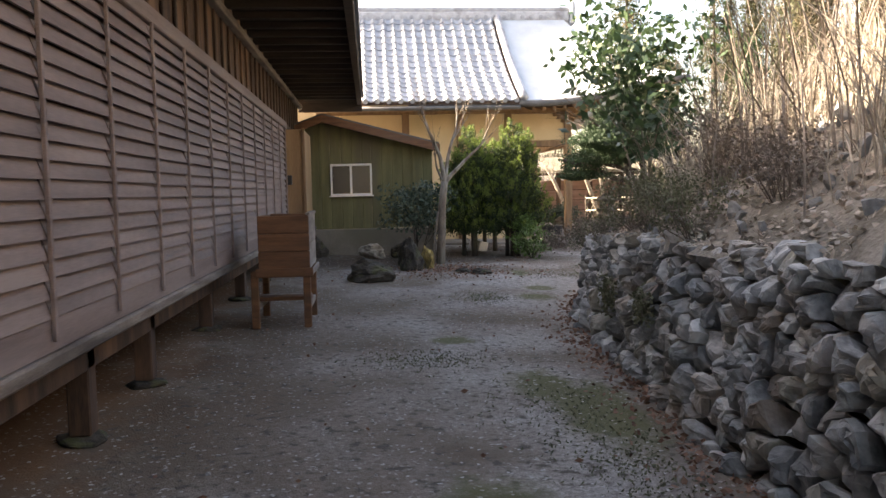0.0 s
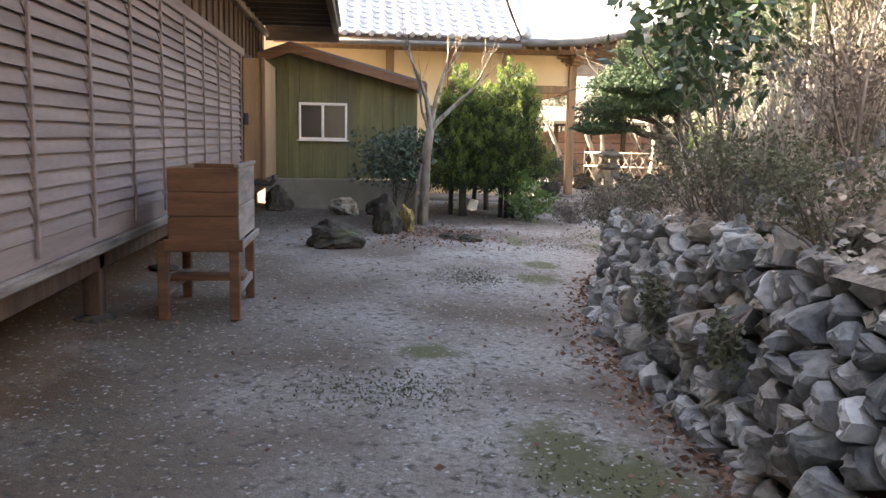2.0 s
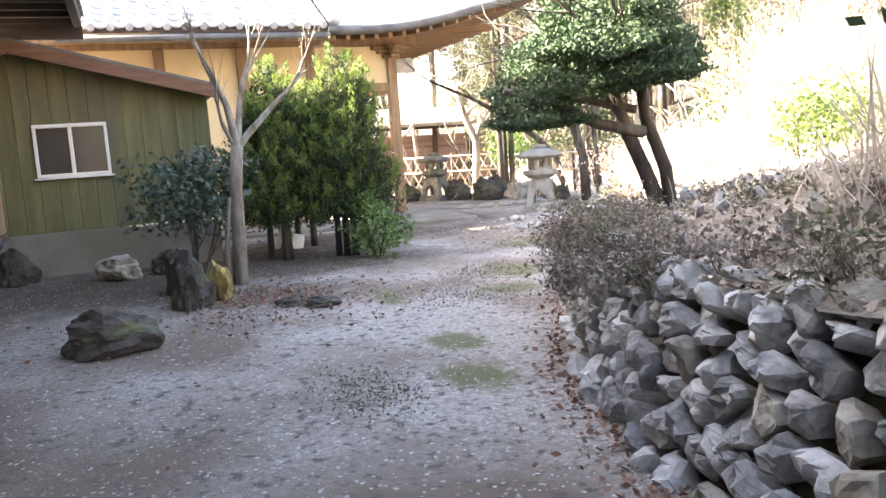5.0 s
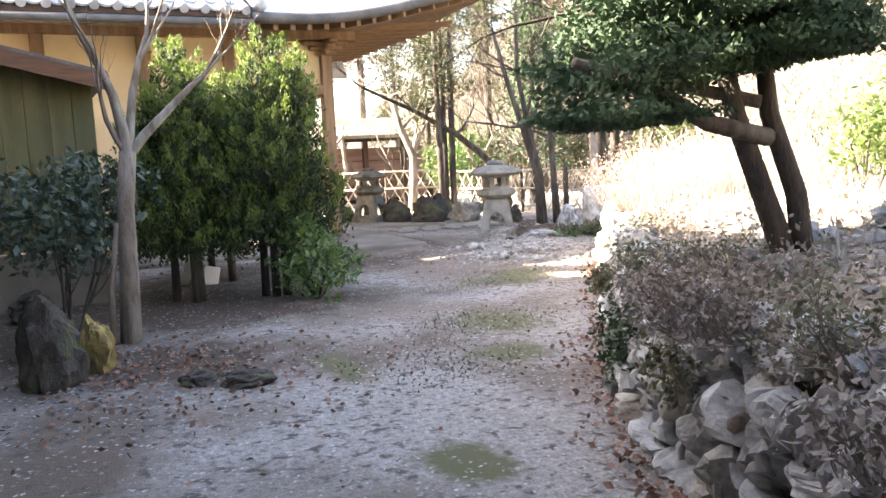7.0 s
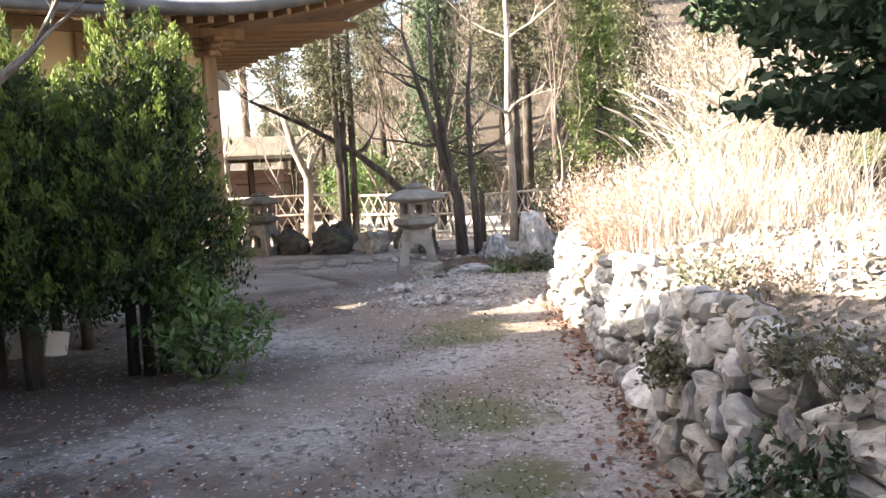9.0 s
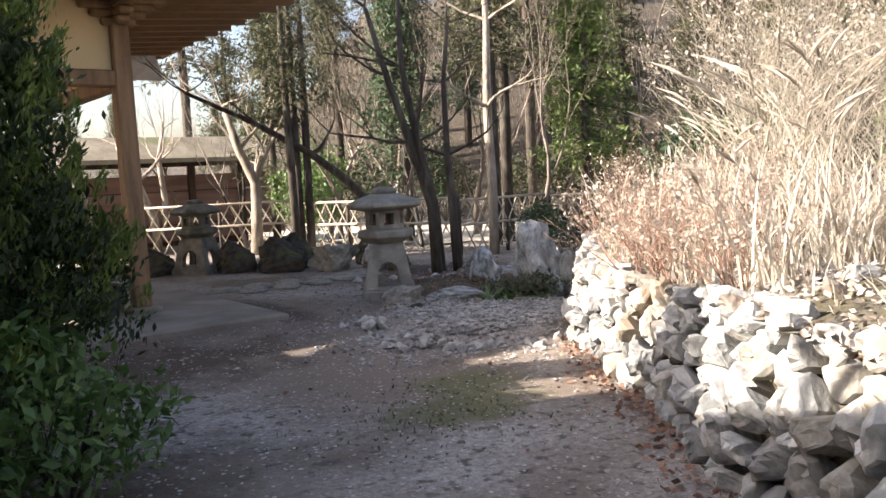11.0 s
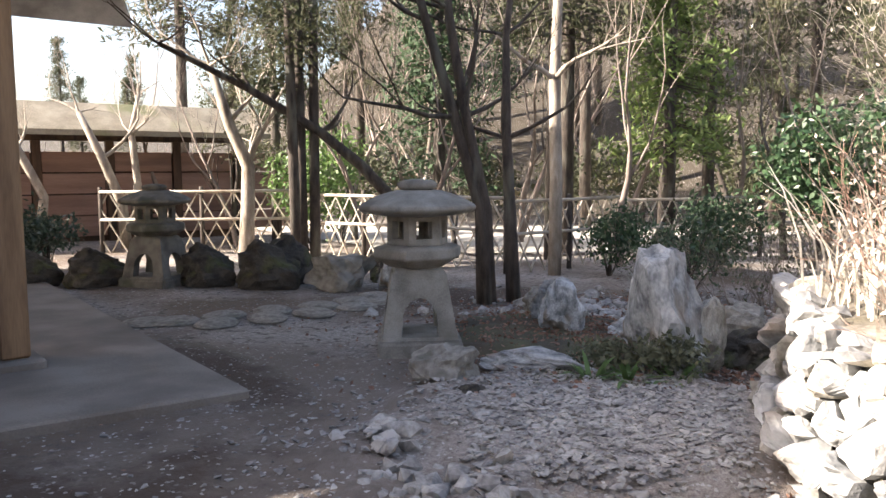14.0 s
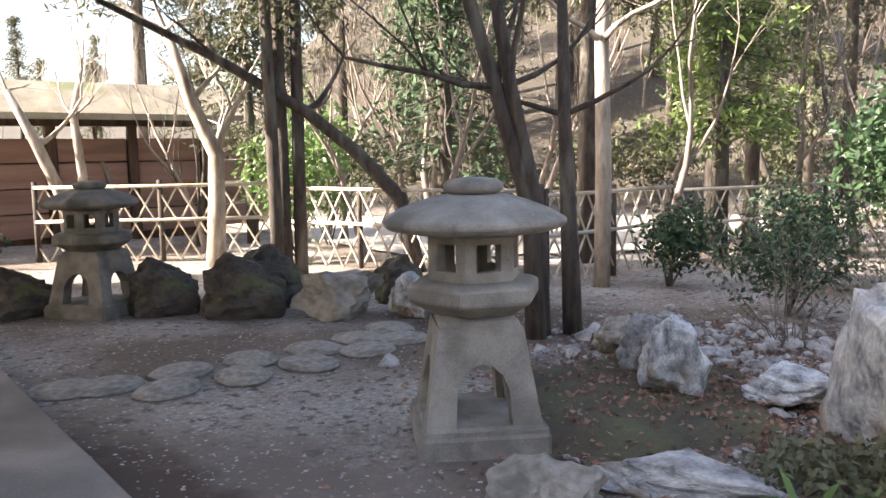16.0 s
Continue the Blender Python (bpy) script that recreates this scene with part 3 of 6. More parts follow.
gab.add([(-1.5, 16.5, 3.4), (-9.6, 16.5, 3.4), (-5.5, 16.5, 5.75), (-1.5, 16.4, 3.4), (-9.6, 16.4, 3.4), (-5.5, 16.4, 5.75)], [(0, 1, 2), (5, 4, 3), (0, 3, 4, 1), (1, 4, 5, 2), (2, 5, 3, 0)])
part("gable", gab.mesh("gable", DARKWOOD), house)
# shutter pocket at the end of the shutters
pocket = thing("shutter_box", None, "ochre wooden shutter box on the house wall", "shutter box")
part("body", block("body", WX - 0.01, -1.06, 13.66, 15.2, 0.86, 2.54, TANBOARD, 0.012), pocket)
part("edge_strip", block("edge_strip", -1.10, -1.045, 13.63, 13.66, 0.86, 2.55, POSTWOOD, 0.006), pocket)
part("base_rail", block("base_rail", WX - 0.01, -1.04, 13.64, 15.2, 0.79, 0.855, DARKWOOD, 0.008), pocket)
part("latch", block("latch", -1.34, -1.27, 13.55, 13.655, 1.62, 1.78, BLACK, 0.008), pocket)
pipe = Shape()
pipe.tube([(-1.3, 13.6, 0.82), (-1.1, 13.6, 0.80), (-0.98, 13.6, 0.80), (-0.93, 13.6, 0.86), (-0.93, 13.6, 0.92)], [0.035] * 5, 10)
thing("drain_pipe", None, "black bent drain pipe under the shutter box", "pipe", data=pipe.mesh("drain_pipe", BLACK, True))

# ---- olive shed ----
SY, SX0, SX1 = 15.8, -1.30, 1.24
shed = setting("shed", None, "lean-to shed with faded olive metal siding and concrete plinth", "shed")


def shed_top(x):
    return 2.86 - (0.262 * (x + 0.85) if x > -0.85 else -0.36 * (x + 0.85))


part("plinth", block("plinth", SX0, SX1, SY - 0.03, SY + 0.12, 0.10, 0.77, PLINTH, 0.02), shed)
part("plinth_side", block("plinth_side", SX1 - 0.12, SX1, SY + 0.125, 18.9, 0.10, 0.77, PLINTH, 0.02), shed)
seams = [-1.30, -1.11, -0.92, -0.735, -0.53, -0.33, -0.13, 0.055, 0.25, 0.45, 0.65, 0.85, 1.05, 1.24]
for i in range(len(seams) - 1):
    a, b = seams[i], seams[i + 1] - 0.0005
    for z0, z1 in (((0.775, None),) if not (b > -0.73 and a < 0.05) else ((0.775, 1.40), (2.028, None))):
        q = Shape()
        ta, tb = (z1, z1) if z1 else (shed_top(a), shed_top(b))
        f = 0.003 if i % 2 else 0.0
        e = 0.012
        q.add([(a, SY + f, z0), (a + e, SY - 0.007 + f, z0), (b - e, SY - 0.007 + f, z0), (b, SY + f, z0), (b, SY + 0.04, z0), (a, SY + 0.04, z0),
               (a, SY + f, ta), (a + e, SY - 0.007 + f, ta), (b - e, SY - 0.007 + f, tb), (b, SY + f, tb), (b, SY + 0.04, tb), (a, SY + 0.04, ta)],
              [(0, 1, 7, 6), (1, 2, 8, 7), (2, 3, 9, 8), (3, 4, 10, 9), (4, 5, 11, 10), (5, 0, 6, 11), (5, 4, 3, 2, 1, 0), (6, 7, 8, 9, 10, 11)])
        part("siding_sheet", q.mesh("siding_sheet", GREENTIN), shed)
part("side_wall", block("side_wall", SX1 - 0.06, SX1 - 0.005, SY + 0.045, 18.9, 0.775, 2.30, GREENTIN), shed)
roof = Shape()
for x0, x1 in ((-1.42, -0.85), (-0.85, 1.36)):
    roof.add([(x, y, shed_top(x) + dz) for dz in (0.03, 0.12) for y in (SY - 0.32, 19.0) for x in (x0, x1)],
             [(0, 2, 3, 1), (4, 5, 7, 6), (0, 1, 5, 4), (2, 6, 7, 3), (0, 4, 6, 2), (1, 3, 7, 5)])
part("roof", roof.mesh("roof", DARKMETAL), shed)
fas = Shape()
for x0, x1 in ((-1.43, -0.85), (-0.848, 1.37)):
    fas.add([(x, y, shed_top(x) + dz) for dz in (-0.06, 0.085) for y in (SY - 0.36, SY - 0.325) for x in (x0, x1)],
            [(0, 2, 3, 1), (4, 5, 7, 6), (0, 1, 5, 4), (2, 6, 7, 3), (0, 4, 6, 2), (1, 3, 7, 5)])
part("fascia", fas.mesh("fascia", BROWNWOOD), shed)
win = part("window", None, shed, None, "white framed sliding window with dark panes")
for nm, x0, x1, z0, z1, y0 in (("frame", -0.74, 0.06, 1.99, 2.03, 0), ("frame", -0.74, 0.06, 1.42, 1.455, 0), ("frame", -0.74, -0.705, 1.457, 1.988, 0), ("frame", 0.025, 0.06, 1.457, 1.988, 0),
                           ("mullion", -0.365, -0.325, 1.457, 1.988, 0.006), ("sill", -0.77, 0.09, 1.395, 1.417, -0.03)):
    part(nm, block(nm, x0, x1, SY - 0.045 + y0, SY + 0.03, z0, z1, WHITEPAINT, 0.004), win)
for x0, x1, dy in ((-0.703, -0.367, 0.0), (-0.323, 0.023, 0.012)):
    part("pane", block("pane", x0, x1, SY + dy, SY + dy + 0.006, 1.457, 1.988, GLASSDARK, 0.001), win)

# ---- hall with tiled roof and open porch ----
HY = 19.3
hall = setting("hall", None, "temple hall with cream plaster, tan timber and tiled roof", "building")
part("plaster_wall", block("plaster_wall", -1.2, 3.3, HY, HY + 0.10, 0.2, 3.35, PLASTER), hall)
part("plaster_panel", block("plaster_panel", 3.42, 4.74, HY + 0.02, HY + 0.08, 2.64, 3.28, PLASTER), hall)
part("tie_beam", block("tie_beam", 3.40, 4.90, HY - 0.05, HY + 0.11, 2.48, 2.635, POSTWOOD, 0.012), hall)
part("wall_plate", block("wall_plate", -1.2, 5.30, HY - 0.06, HY + 0.12, 3.29, 3.44, POSTWOOD, 0.012), hall)
part("side_plate", block("side_plate", 4.74, 4.90, HY + 0.125, 25.0, 3.29, 3.44, POSTWOOD, 0.012), hall)
part("side_tie", block("side_tie", 4.76, 4.90, HY + 0.125, 23.2, 2.48, 2.635, POSTWOOD, 0.012), hall)
part("side_panel", block("side_panel", 4.79, 4.85, HY + 0.14, 23.2, 2.64, 3.285, PLASTER), hall)
zb = gz(4.8, 19.3) + 0.05
for x, y in ((4.82, 19.32), (3.36, 19.32), (4.82, 23.3), (2.2, 19.26), (0.9, 19.26)):
    part("post", block("post", x - 0.085, x + 0.085, y - 0.085, y + 0.085, zb + 0.06, 3.29, POSTWOOD, 0.015), hall)
    part("post_stone", block("post_stone", x - 0.16, x + 0.16, y - 0.16, y + 0.16, zb - 0.06, zb + 0.06, CONCRETE, 0.02), hall)
part("inner_wall", block("inner_wall", -1.2, 3.2, 23.3, 23.4, 0.2, 3.3, REDBOARD), hall)
for i, (w, z0, z1) in enumerate(((0.16, 3.06, 3.14), (0.26, 3.14, 3.21), (0.36, 3.21, 3.285))):
    part("bracket_arm", block("bracket_arm", 4.82 - w, 4.82 + w, HY - 0.07, HY + 0.09, z0, z1 - 0.003, POSTWOOD, 0.02), hall)
    part("bracket_arm", block("bracket_arm", 4.75, 4.89, HY - 0.05 - w, HY - 0.075, z0, z1 - 0.003, POSTWOOD, 0.02), hall)
porch_ceiling = setting("ceiling", block("ceiling", -1.0, 4.78, HY + 0.12, 24.9, 3.45, 3.48, DARKWOOD), "dark boarded porch ceiling", "ceiling")

EY, RY, EZ, RZH = 18.2, 22.0, 3.40, 6.05


def lift(x):
    """Upward sweep of the eave towards its corner."""
    return 0.55 * smooth(3.6, 7.4, x) ** 1.5


def slope_pt(x, t, up=0.0):
    sag = -0.22 * math.sin(math.pi * t)
    return (x, EY + (RY - EY) * t, EZ + lift(x) * (1 - t) ** 1.5 + (RZH - EZ) * t + sag + up)


nt = 12
deck = Shape()
cols = [-1.6 + 0.3 * i for i in range(17)] + [3.5]
ids = []
for top in (0.0, 0.06):
    ids.append([[len(deck.v) + 0 * deck.v.append(slope_pt(x, t / nt, top)) if False else deck.v.append(slope_pt(x, t / nt, top)) or len(deck.v) - 1 for t in range(nt + 1)] for x in cols])
for a in range(len(cols) - 1):
    for t in range(nt):
        deck.f.append((ids[1][a][t], ids[1][a + 1][t], ids[1][a + 1][t + 1], ids[1][a][t + 1]))
        deck.f.append((ids[0][a][t], ids[0][a][t + 1], ids[0][a + 1][t + 1], ids[0][a + 1][t]))
    deck.f.append((ids[0][a][0], ids[0][a + 1][0], ids[1][a + 1][0], ids[1][a][0]))
part("roof_deck", deck.mesh("roof_deck", DARKWOOD), hall)
# pan-and-roll tiles
TW = 0.262
s = Shape()
sec = [(-0.131, 0.040), (-0.10, 0.012), (-0.05, 0.0), (0.0, 0.004), (0.045, 0.03), (0.075, 0.062), (0.105, 0.062), (0.133, 0.036)]
k = len(sec)
s.add([(x, 0.0, z + 0.035) for x, z in sec] + [(x, 0.40, z + 0.004) for x, z in sec] + [(x, 0.0, z + 0.008) for x, z in sec],
      [(i, i + 1, k + i + 1, k + i) for i in range(k - 1)] + [(2 * k + i, 2 * k + i + 1, i + 1, i) for i in range(k - 1)])
tile = s.mesh("roof_tile", TILE, False)
NR = 15
for c in range(14):
    x = -0.12 + c * TW
    for r in range(NR):
        t0, t1 = (r - 0.12) / NR, (r + 1) / NR
        p0, p1 = Vector(slope_pt(x, max(t0, -0.02), 0.07)), Vector(slope_pt(x, t1, 0.07))
        ang = math.degrees(math.atan2(p1.z - p0.z, p1.y - p0.y))
        part("roof_tile", tile, hall, pose(p0.x + rnd.uniform(-0.004, 0.004), p0.y, p0.z, ang + rnd.uniform(-0.8, 0.8), 0, rnd.uniform(-0.8, 0.8)))
s = Shape()
for c in range(14):
    x = -0.12 + c * TW + 0.09
    s.tube([slope_pt(x, -0.012, 0.10), slope_pt(x, 0.0, 0.105)], [0.058, 0.058], 12)
part("end_discs", s.mesh("end_discs", TILE, False), hall)
# smooth roof with upswept corner
xs = [3.62 + 0.2 * i for i in range(20)]
s = Shape()


def hip(x, t):
    """The right roof narrows towards the ridge along a curved hip."""
    return 3.62 + (x - 3.62) * (1 - 0.55 * t ** 0.8)


for up in (-0.02, 0.09):
    for x in xs:
        for t in range(nt + 1):
            p = slope_pt(x, t / nt, up)
            s.v.append((hip(x, t / nt), p[1], p[2]))
m1, half = nt + 1, len(xs) * (nt + 1)
for a in range(len(xs) - 1):
    for t in range(nt):
        i = a * m1 + t
        s.f.append((half + i, half + i + m1, half + i + m1 + 1, half + i + 1))
        s.f.append((i, i + 1, i + m1 + 1, i + m1))
    s.f.append((a * m1, (a + 1) * m1, half + (a + 1) * m1, half + a * m1))
e = (len(xs) - 1) * m1
s.f += [(e + t, e + t + 1, half + e + t + 1, half + e + t) for t in range(nt)]
part("sheet_roof", s.mesh("sheet_roof", SHEETROOF, False), hall)
# side slope of the hipped roof
s = Shape()
for t in range(nt + 1):
    p = slope_pt(xs[-1], t / nt, 0.085)
    s.v.append((hip(xs[-1], t / nt), p[1], p[2]))
    s.v.append((hip(xs[-1], t / nt), 24.9 - 2.9 * t / nt, p[2]))
s.f += [(2 * t, 2 * t + 1, 2 * t + 3, 2 * t + 2) for t in range(nt)]
part("side_roof", s.mesh("side_roof", SHEETROOF), hall)
# thick eave edge, gutter, descending and main ridges
s = Shape()
s.tube([(x, EY - 0.02, EZ + lift(x) + 0.0) for x in [3.45] + xs], [0.075] * (len(xs) + 1), 8)
part("eave_edge", s.mesh("eave_edge", DARKMETAL, True), hall)
s = Shape()
s.tube([(x, EY - 0.08, EZ - 0.08) for x in (-0.5, 1.5, 3.45)], [0.05] * 3, 8)
part("gutter", s.mesh("gutter", DARKMETAL, True), hall)
part("eave_beam", block("eave_beam", -1.4, 3.5, EY + 0.06, EY + 0.16, EZ - 0.13, EZ - 0.02, POSTWOOD, 0.01), hall)
s = Shape()
s.tube([slope_pt(3.56 + 0.02 * math.sin(t * 3.1 / nt), t / nt, 0.14) for t in range(nt + 1)], [0.10] * (nt + 1), 8)
part("descending_ridge", s.mesh("descending_ridge", TILE, True), hall)
part("main_ridge", block("main_ridge", -1.6, 5.55, RY - 0.13, RY + 0.13, RZH - 0.05, RZH + 0.22, TILE, 0.03), hall)
s = Shape()
for c in range(28):
    x = -1.5 + c * 0.25
    s.tube([(x, RY - 0.17, RZH + 0.06), (x, RY + 0.17, RZH + 0.06)], [0.055, 0.055], 10)
s.tube([(-1.6, RY, RZH + 0.27), (5.6, RY, RZH + 0.27)], [0.085, 0.085], 10)
part("ridge_tiles", s.mesh("ridge_tiles", TILE), hall)
part("ridge_end", block("ridge_end", 5.555, 5.70, RY - 0.22, RY + 0.22, RZH - 0.15, RZH + 0.5, TILE, 0.05), hall)
back = Shape()
back.add([(-1.6, RY, RZH), (5.5, RY, RZH), (7.3, 24.9, EZ), (-1.6, 24.9, EZ), (-1.6, RY, RZH - 0.1), (5.5, RY, RZH - 0.1), (7.3, 24.9, EZ - 0.1), (-1.6, 24.9, EZ - 0.1)],
         [(0, 1, 2, 3), (7, 6, 5, 4), (0, 4, 5, 1), (1, 5, 6, 2), (2, 6, 7, 3), (3, 7, 4, 0)])
part("rear_roof", back.mesh("rear_roof", TILE), hall)
# rafters under the porch eave, fanning towards the corner
for i in range(15):
    x = 3.3 + i * 0.24
    fan = max(0.0, x - 4.9) * 0.75
    a, b = Vector((x - fan, HY + 0.05, 3.47)), Vector((x, EY + 0.05, EZ + lift(x) - 0.10))
    m = look(a, b)
    ln = (b - a).length
    part("rafter", block("rafter", -0.035, 0.035, -0.045, 0.045, -ln, 0, POSTWOOD, 0.006), hall, m)
for i in range(12):
    y = HY + 0.5 + i * 0.45
    a, b = Vector((4.82, y, 3.50)), Vector((7.2, y - 0.15, EZ + lift(7.2) * 0.6 - 0.06))
    part("rafter", block("rafter", -0.035, 0.035, -0.045, 0.045, -(b - a).length, 0, POSTWOOD, 0.006), hall, look(a, b))
s = Shape()
s.add([(3.3, EY + 0.1, EZ - 0.03), (5.0, EY + 0.1, EZ + lift(5.0) - 0.03), (6.2, EY + 0.1, EZ + lift(6.2) - 0.03), (7.3, EY + 0.1, EZ + lift(7.3) - 0.03), (7.3, 24.8, 3.65), (4.8, 24.8, 3.56), (4.8, HY, 3.56), (3.3, HY, 3.56)],
      [(0, 1, 6, 7), (1, 2, 6), (2, 3, 6), (3, 4, 5, 6)])
part("eave_boards", s.mesh("eave_boards", POSTWOOD), hall)

# unseen block added behind the hall to keep the sun off the garden
part("unseen_sun_block", block("unseen_sun_block", -9.0, 1.2, 23.5, 27.0, 0.1, 4.2, PLASTER, 0.03), hall)
part("wing_roof", block("wing_roof", -9.6, 1.8, 24.95, 27.5, 4.205, 4.5, TILE, 0.08), hall)
# paved porch slab
slab = Shape()
X0, X1, Y0, Y1 = 1.5, 5.78, 18.05, 25.0
for x0, x1, y0, y1 in ((X0, X1, Y0, Y1),):
    v = [(x, y, gz(x, y) + dz) for dz in (-0.1, 0.055) for y in (y0, y1) for x in (x0, x1)]
    slab.add(v, [(0, 2, 3, 1), (4, 5, 7, 6), (0, 1, 5, 4), (2, 6, 7, 3), (0, 4, 6, 2), (1, 3, 7, 5)])
setting("pavement", bevelled(slab.mesh("pavement", CONCRETE), 0.015), "concrete slab under the hall porch", "pavement")

# ---- roofed garden wall behind ----
gw = setting("wall_garden", None, "red-brown boarded garden wall with a small lichen-covered roof", "wall")
GWY = 28.4
zg = 0.25
part("core", block("core", 1.0, 10.2, GWY + 0.05, GWY + 0.15, zg - 0.2, 1.75, DARKWOOD), gw)
for i in range(9):
    x = 1.0 + i * 1.15
    part("post", block("post", x - 0.07, x + 0.07, GWY - 0.06, GWY + 0.04, zg - 0.1, 2.05, DARKWOOD, 0.01), gw)
    for r in range(4):
        part("board", block("board", x + 0.08, x + 1.06, GWY - 0.01, GWY + 0.03, zg + 0.1 + r * 0.36, zg + 0.44 + r * 0.36, REDBOARD, 0.008), gw)
part("rail", block("rail", 0.9, 10.3, GWY - 0.08, GWY + 0.2, 1.95, 2.06, DARKWOOD, 0.01), gw)
s = Shape()
for sy, ez in ((-0.62, 2.02), (0.75, 2.02)):
    s.add([(0.6, GWY + sy, ez), (10.6, GWY + sy, ez), (10.6, GWY + 0.06, 2.50), (0.6, GWY + 0.06, 2.50), (0.6, GWY + sy, ez + 0.09), (10.6, GWY + sy, ez + 0.09), (10.6, GWY + 0.06, 2.59), (0.6, GWY + 0.06, 2.59)],
          [(0, 1, 2, 3), (7, 6, 5, 4), (0, 4, 5, 1), (1, 5, 6, 2), (2, 6, 7, 3), (3, 7, 4, 0)])
part("roof", s.mesh("roof", THATCH), gw)

# ---- wooden box on its stand ----
box = thing("wooden_bin", pose(-0.80, 8.15, gz(-0.8, 8.15)), "open brown wooden box on a four-legged stand beside the house", "box")
for x0, x1, y0, y1, nm in ((-0.26, 0.22, -0.44, -0.415, "end_panel"), (-0.26, 0.22, 0.415, 0.44, "end_panel")):
    for z0, z1 in ((0.56, 0.73), (0.735, 0.90), (0.905, 1.07)):
        part("end_board", block("end_board", x0, x1, y0, y1, z0, z1, BROWNWOOD, 0.005), box)
for x in (-0.26, 0.197):
    for z0, z1 in ((0.56, 0.80), (0.805, 1.07)):
        part("side_board", block("side_board", x, x + 0.024, -0.413, 0.413, z0, z1, GREYWOOD if x > 0 else BROWNWOOD, 0.005), box)
part("rim", block("rim", 0.192, 0.232, -0.45, 0.45, 1.072, 1.10, GREYWOOD, 0.006), box)
part("bottom", block("bottom", -0.23, 0.19, -0.41, 0.41, 0.565, 0.585, BROWNWOOD, 0.003), box)
part("skirt", block("skirt", -0.29, 0.25, -0.47, -0.445, 0.49, 0.575, BROWNWOOD, 0.006), box)
part("skirt", block("skirt", 0.225, 0.25, -0.443, 0.46, 0.50, 0.555, GREYWOOD, 0.006), box)
part("skirt", block("skirt", -0.29, -0.265, -0.443, 0.46, 0.50, 0.555, BROWNWOOD, 0.006), box)
for x in (-0.34, 0.15):
    for y in (-0.44, 0.36):
        part("leg", block("leg", x, x + 0.07, y, y + 0.07, 0.0, 0.553, BROWNWOOD, 0.006), box)
for x in (-0.33, 0.16):
    part("stretcher", block("stretcher", x, x + 0.05, -0.368, 0.358, 0.16, 0.22, GREYWOOD, 0.006), box)
part("loose_board", block("loose_board", -0.33, 0.20, -0.10, 0.08, 0.222, 0.26, BROWNWOOD, 0.005), box)
part("loose_board", block("loose_board", -0.33, 0.18, 0.12, 0.28, 0.222, 0.25, GREYWOOD, 0.005), box)

# ---- retaining wall of rough stones ----
def foot_at(y):
    return float(np.interp(y, [p[1] for p in FOOT], [p[0] for p in FOOT]))


stone_wall = setting("wall_stone", None, "rough dry-stone retaining wall of grey-blue and lichened stones", "wall")
# earth behind the stones, coloured dark to paint shade into the gaps
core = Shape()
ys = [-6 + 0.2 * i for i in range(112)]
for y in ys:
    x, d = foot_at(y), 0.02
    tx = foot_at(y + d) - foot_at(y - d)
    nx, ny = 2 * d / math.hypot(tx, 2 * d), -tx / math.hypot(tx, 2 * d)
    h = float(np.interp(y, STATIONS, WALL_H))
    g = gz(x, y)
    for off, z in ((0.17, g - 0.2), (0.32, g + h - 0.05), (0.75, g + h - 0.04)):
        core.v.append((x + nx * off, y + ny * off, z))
for i in range(len(ys) - 1):
    for j in range(2):
        a = i * 3 + j
        core.f.append((a, a + 1, a + 4, a + 3))
part("earth_core", core.mesh("earth_core", MOSSGAPS, True), stone_wall)
CHUNKS = [rock_mesh("stone", STONE, 18, 1.0, 60 + i, 0.0) for i in range(10)]
joined = Shape()
rest_of_wall = [Shape() for i in range(4)]


def clip_half(poly, px, py, nx, ny):
    """Keeps the part of a convex polygon behind a line."""
    out = []
    for i, a in enumerate(poly):
        b = poly[(i + 1) % len(poly)]
        da, db = (a[0] - px) * nx + (a[1] - py) * ny, (b[0] - px) * nx + (b[1] - py) * ny
        if da <= 0:
            out.append(a)
        if (da < 0 < db) or (db < 0 < da):
            t = da / (da - db)
            out.append((a[0] + (b[0] - a[0]) * t, a[1] + (b[1] - a[1]) * t))
    return out


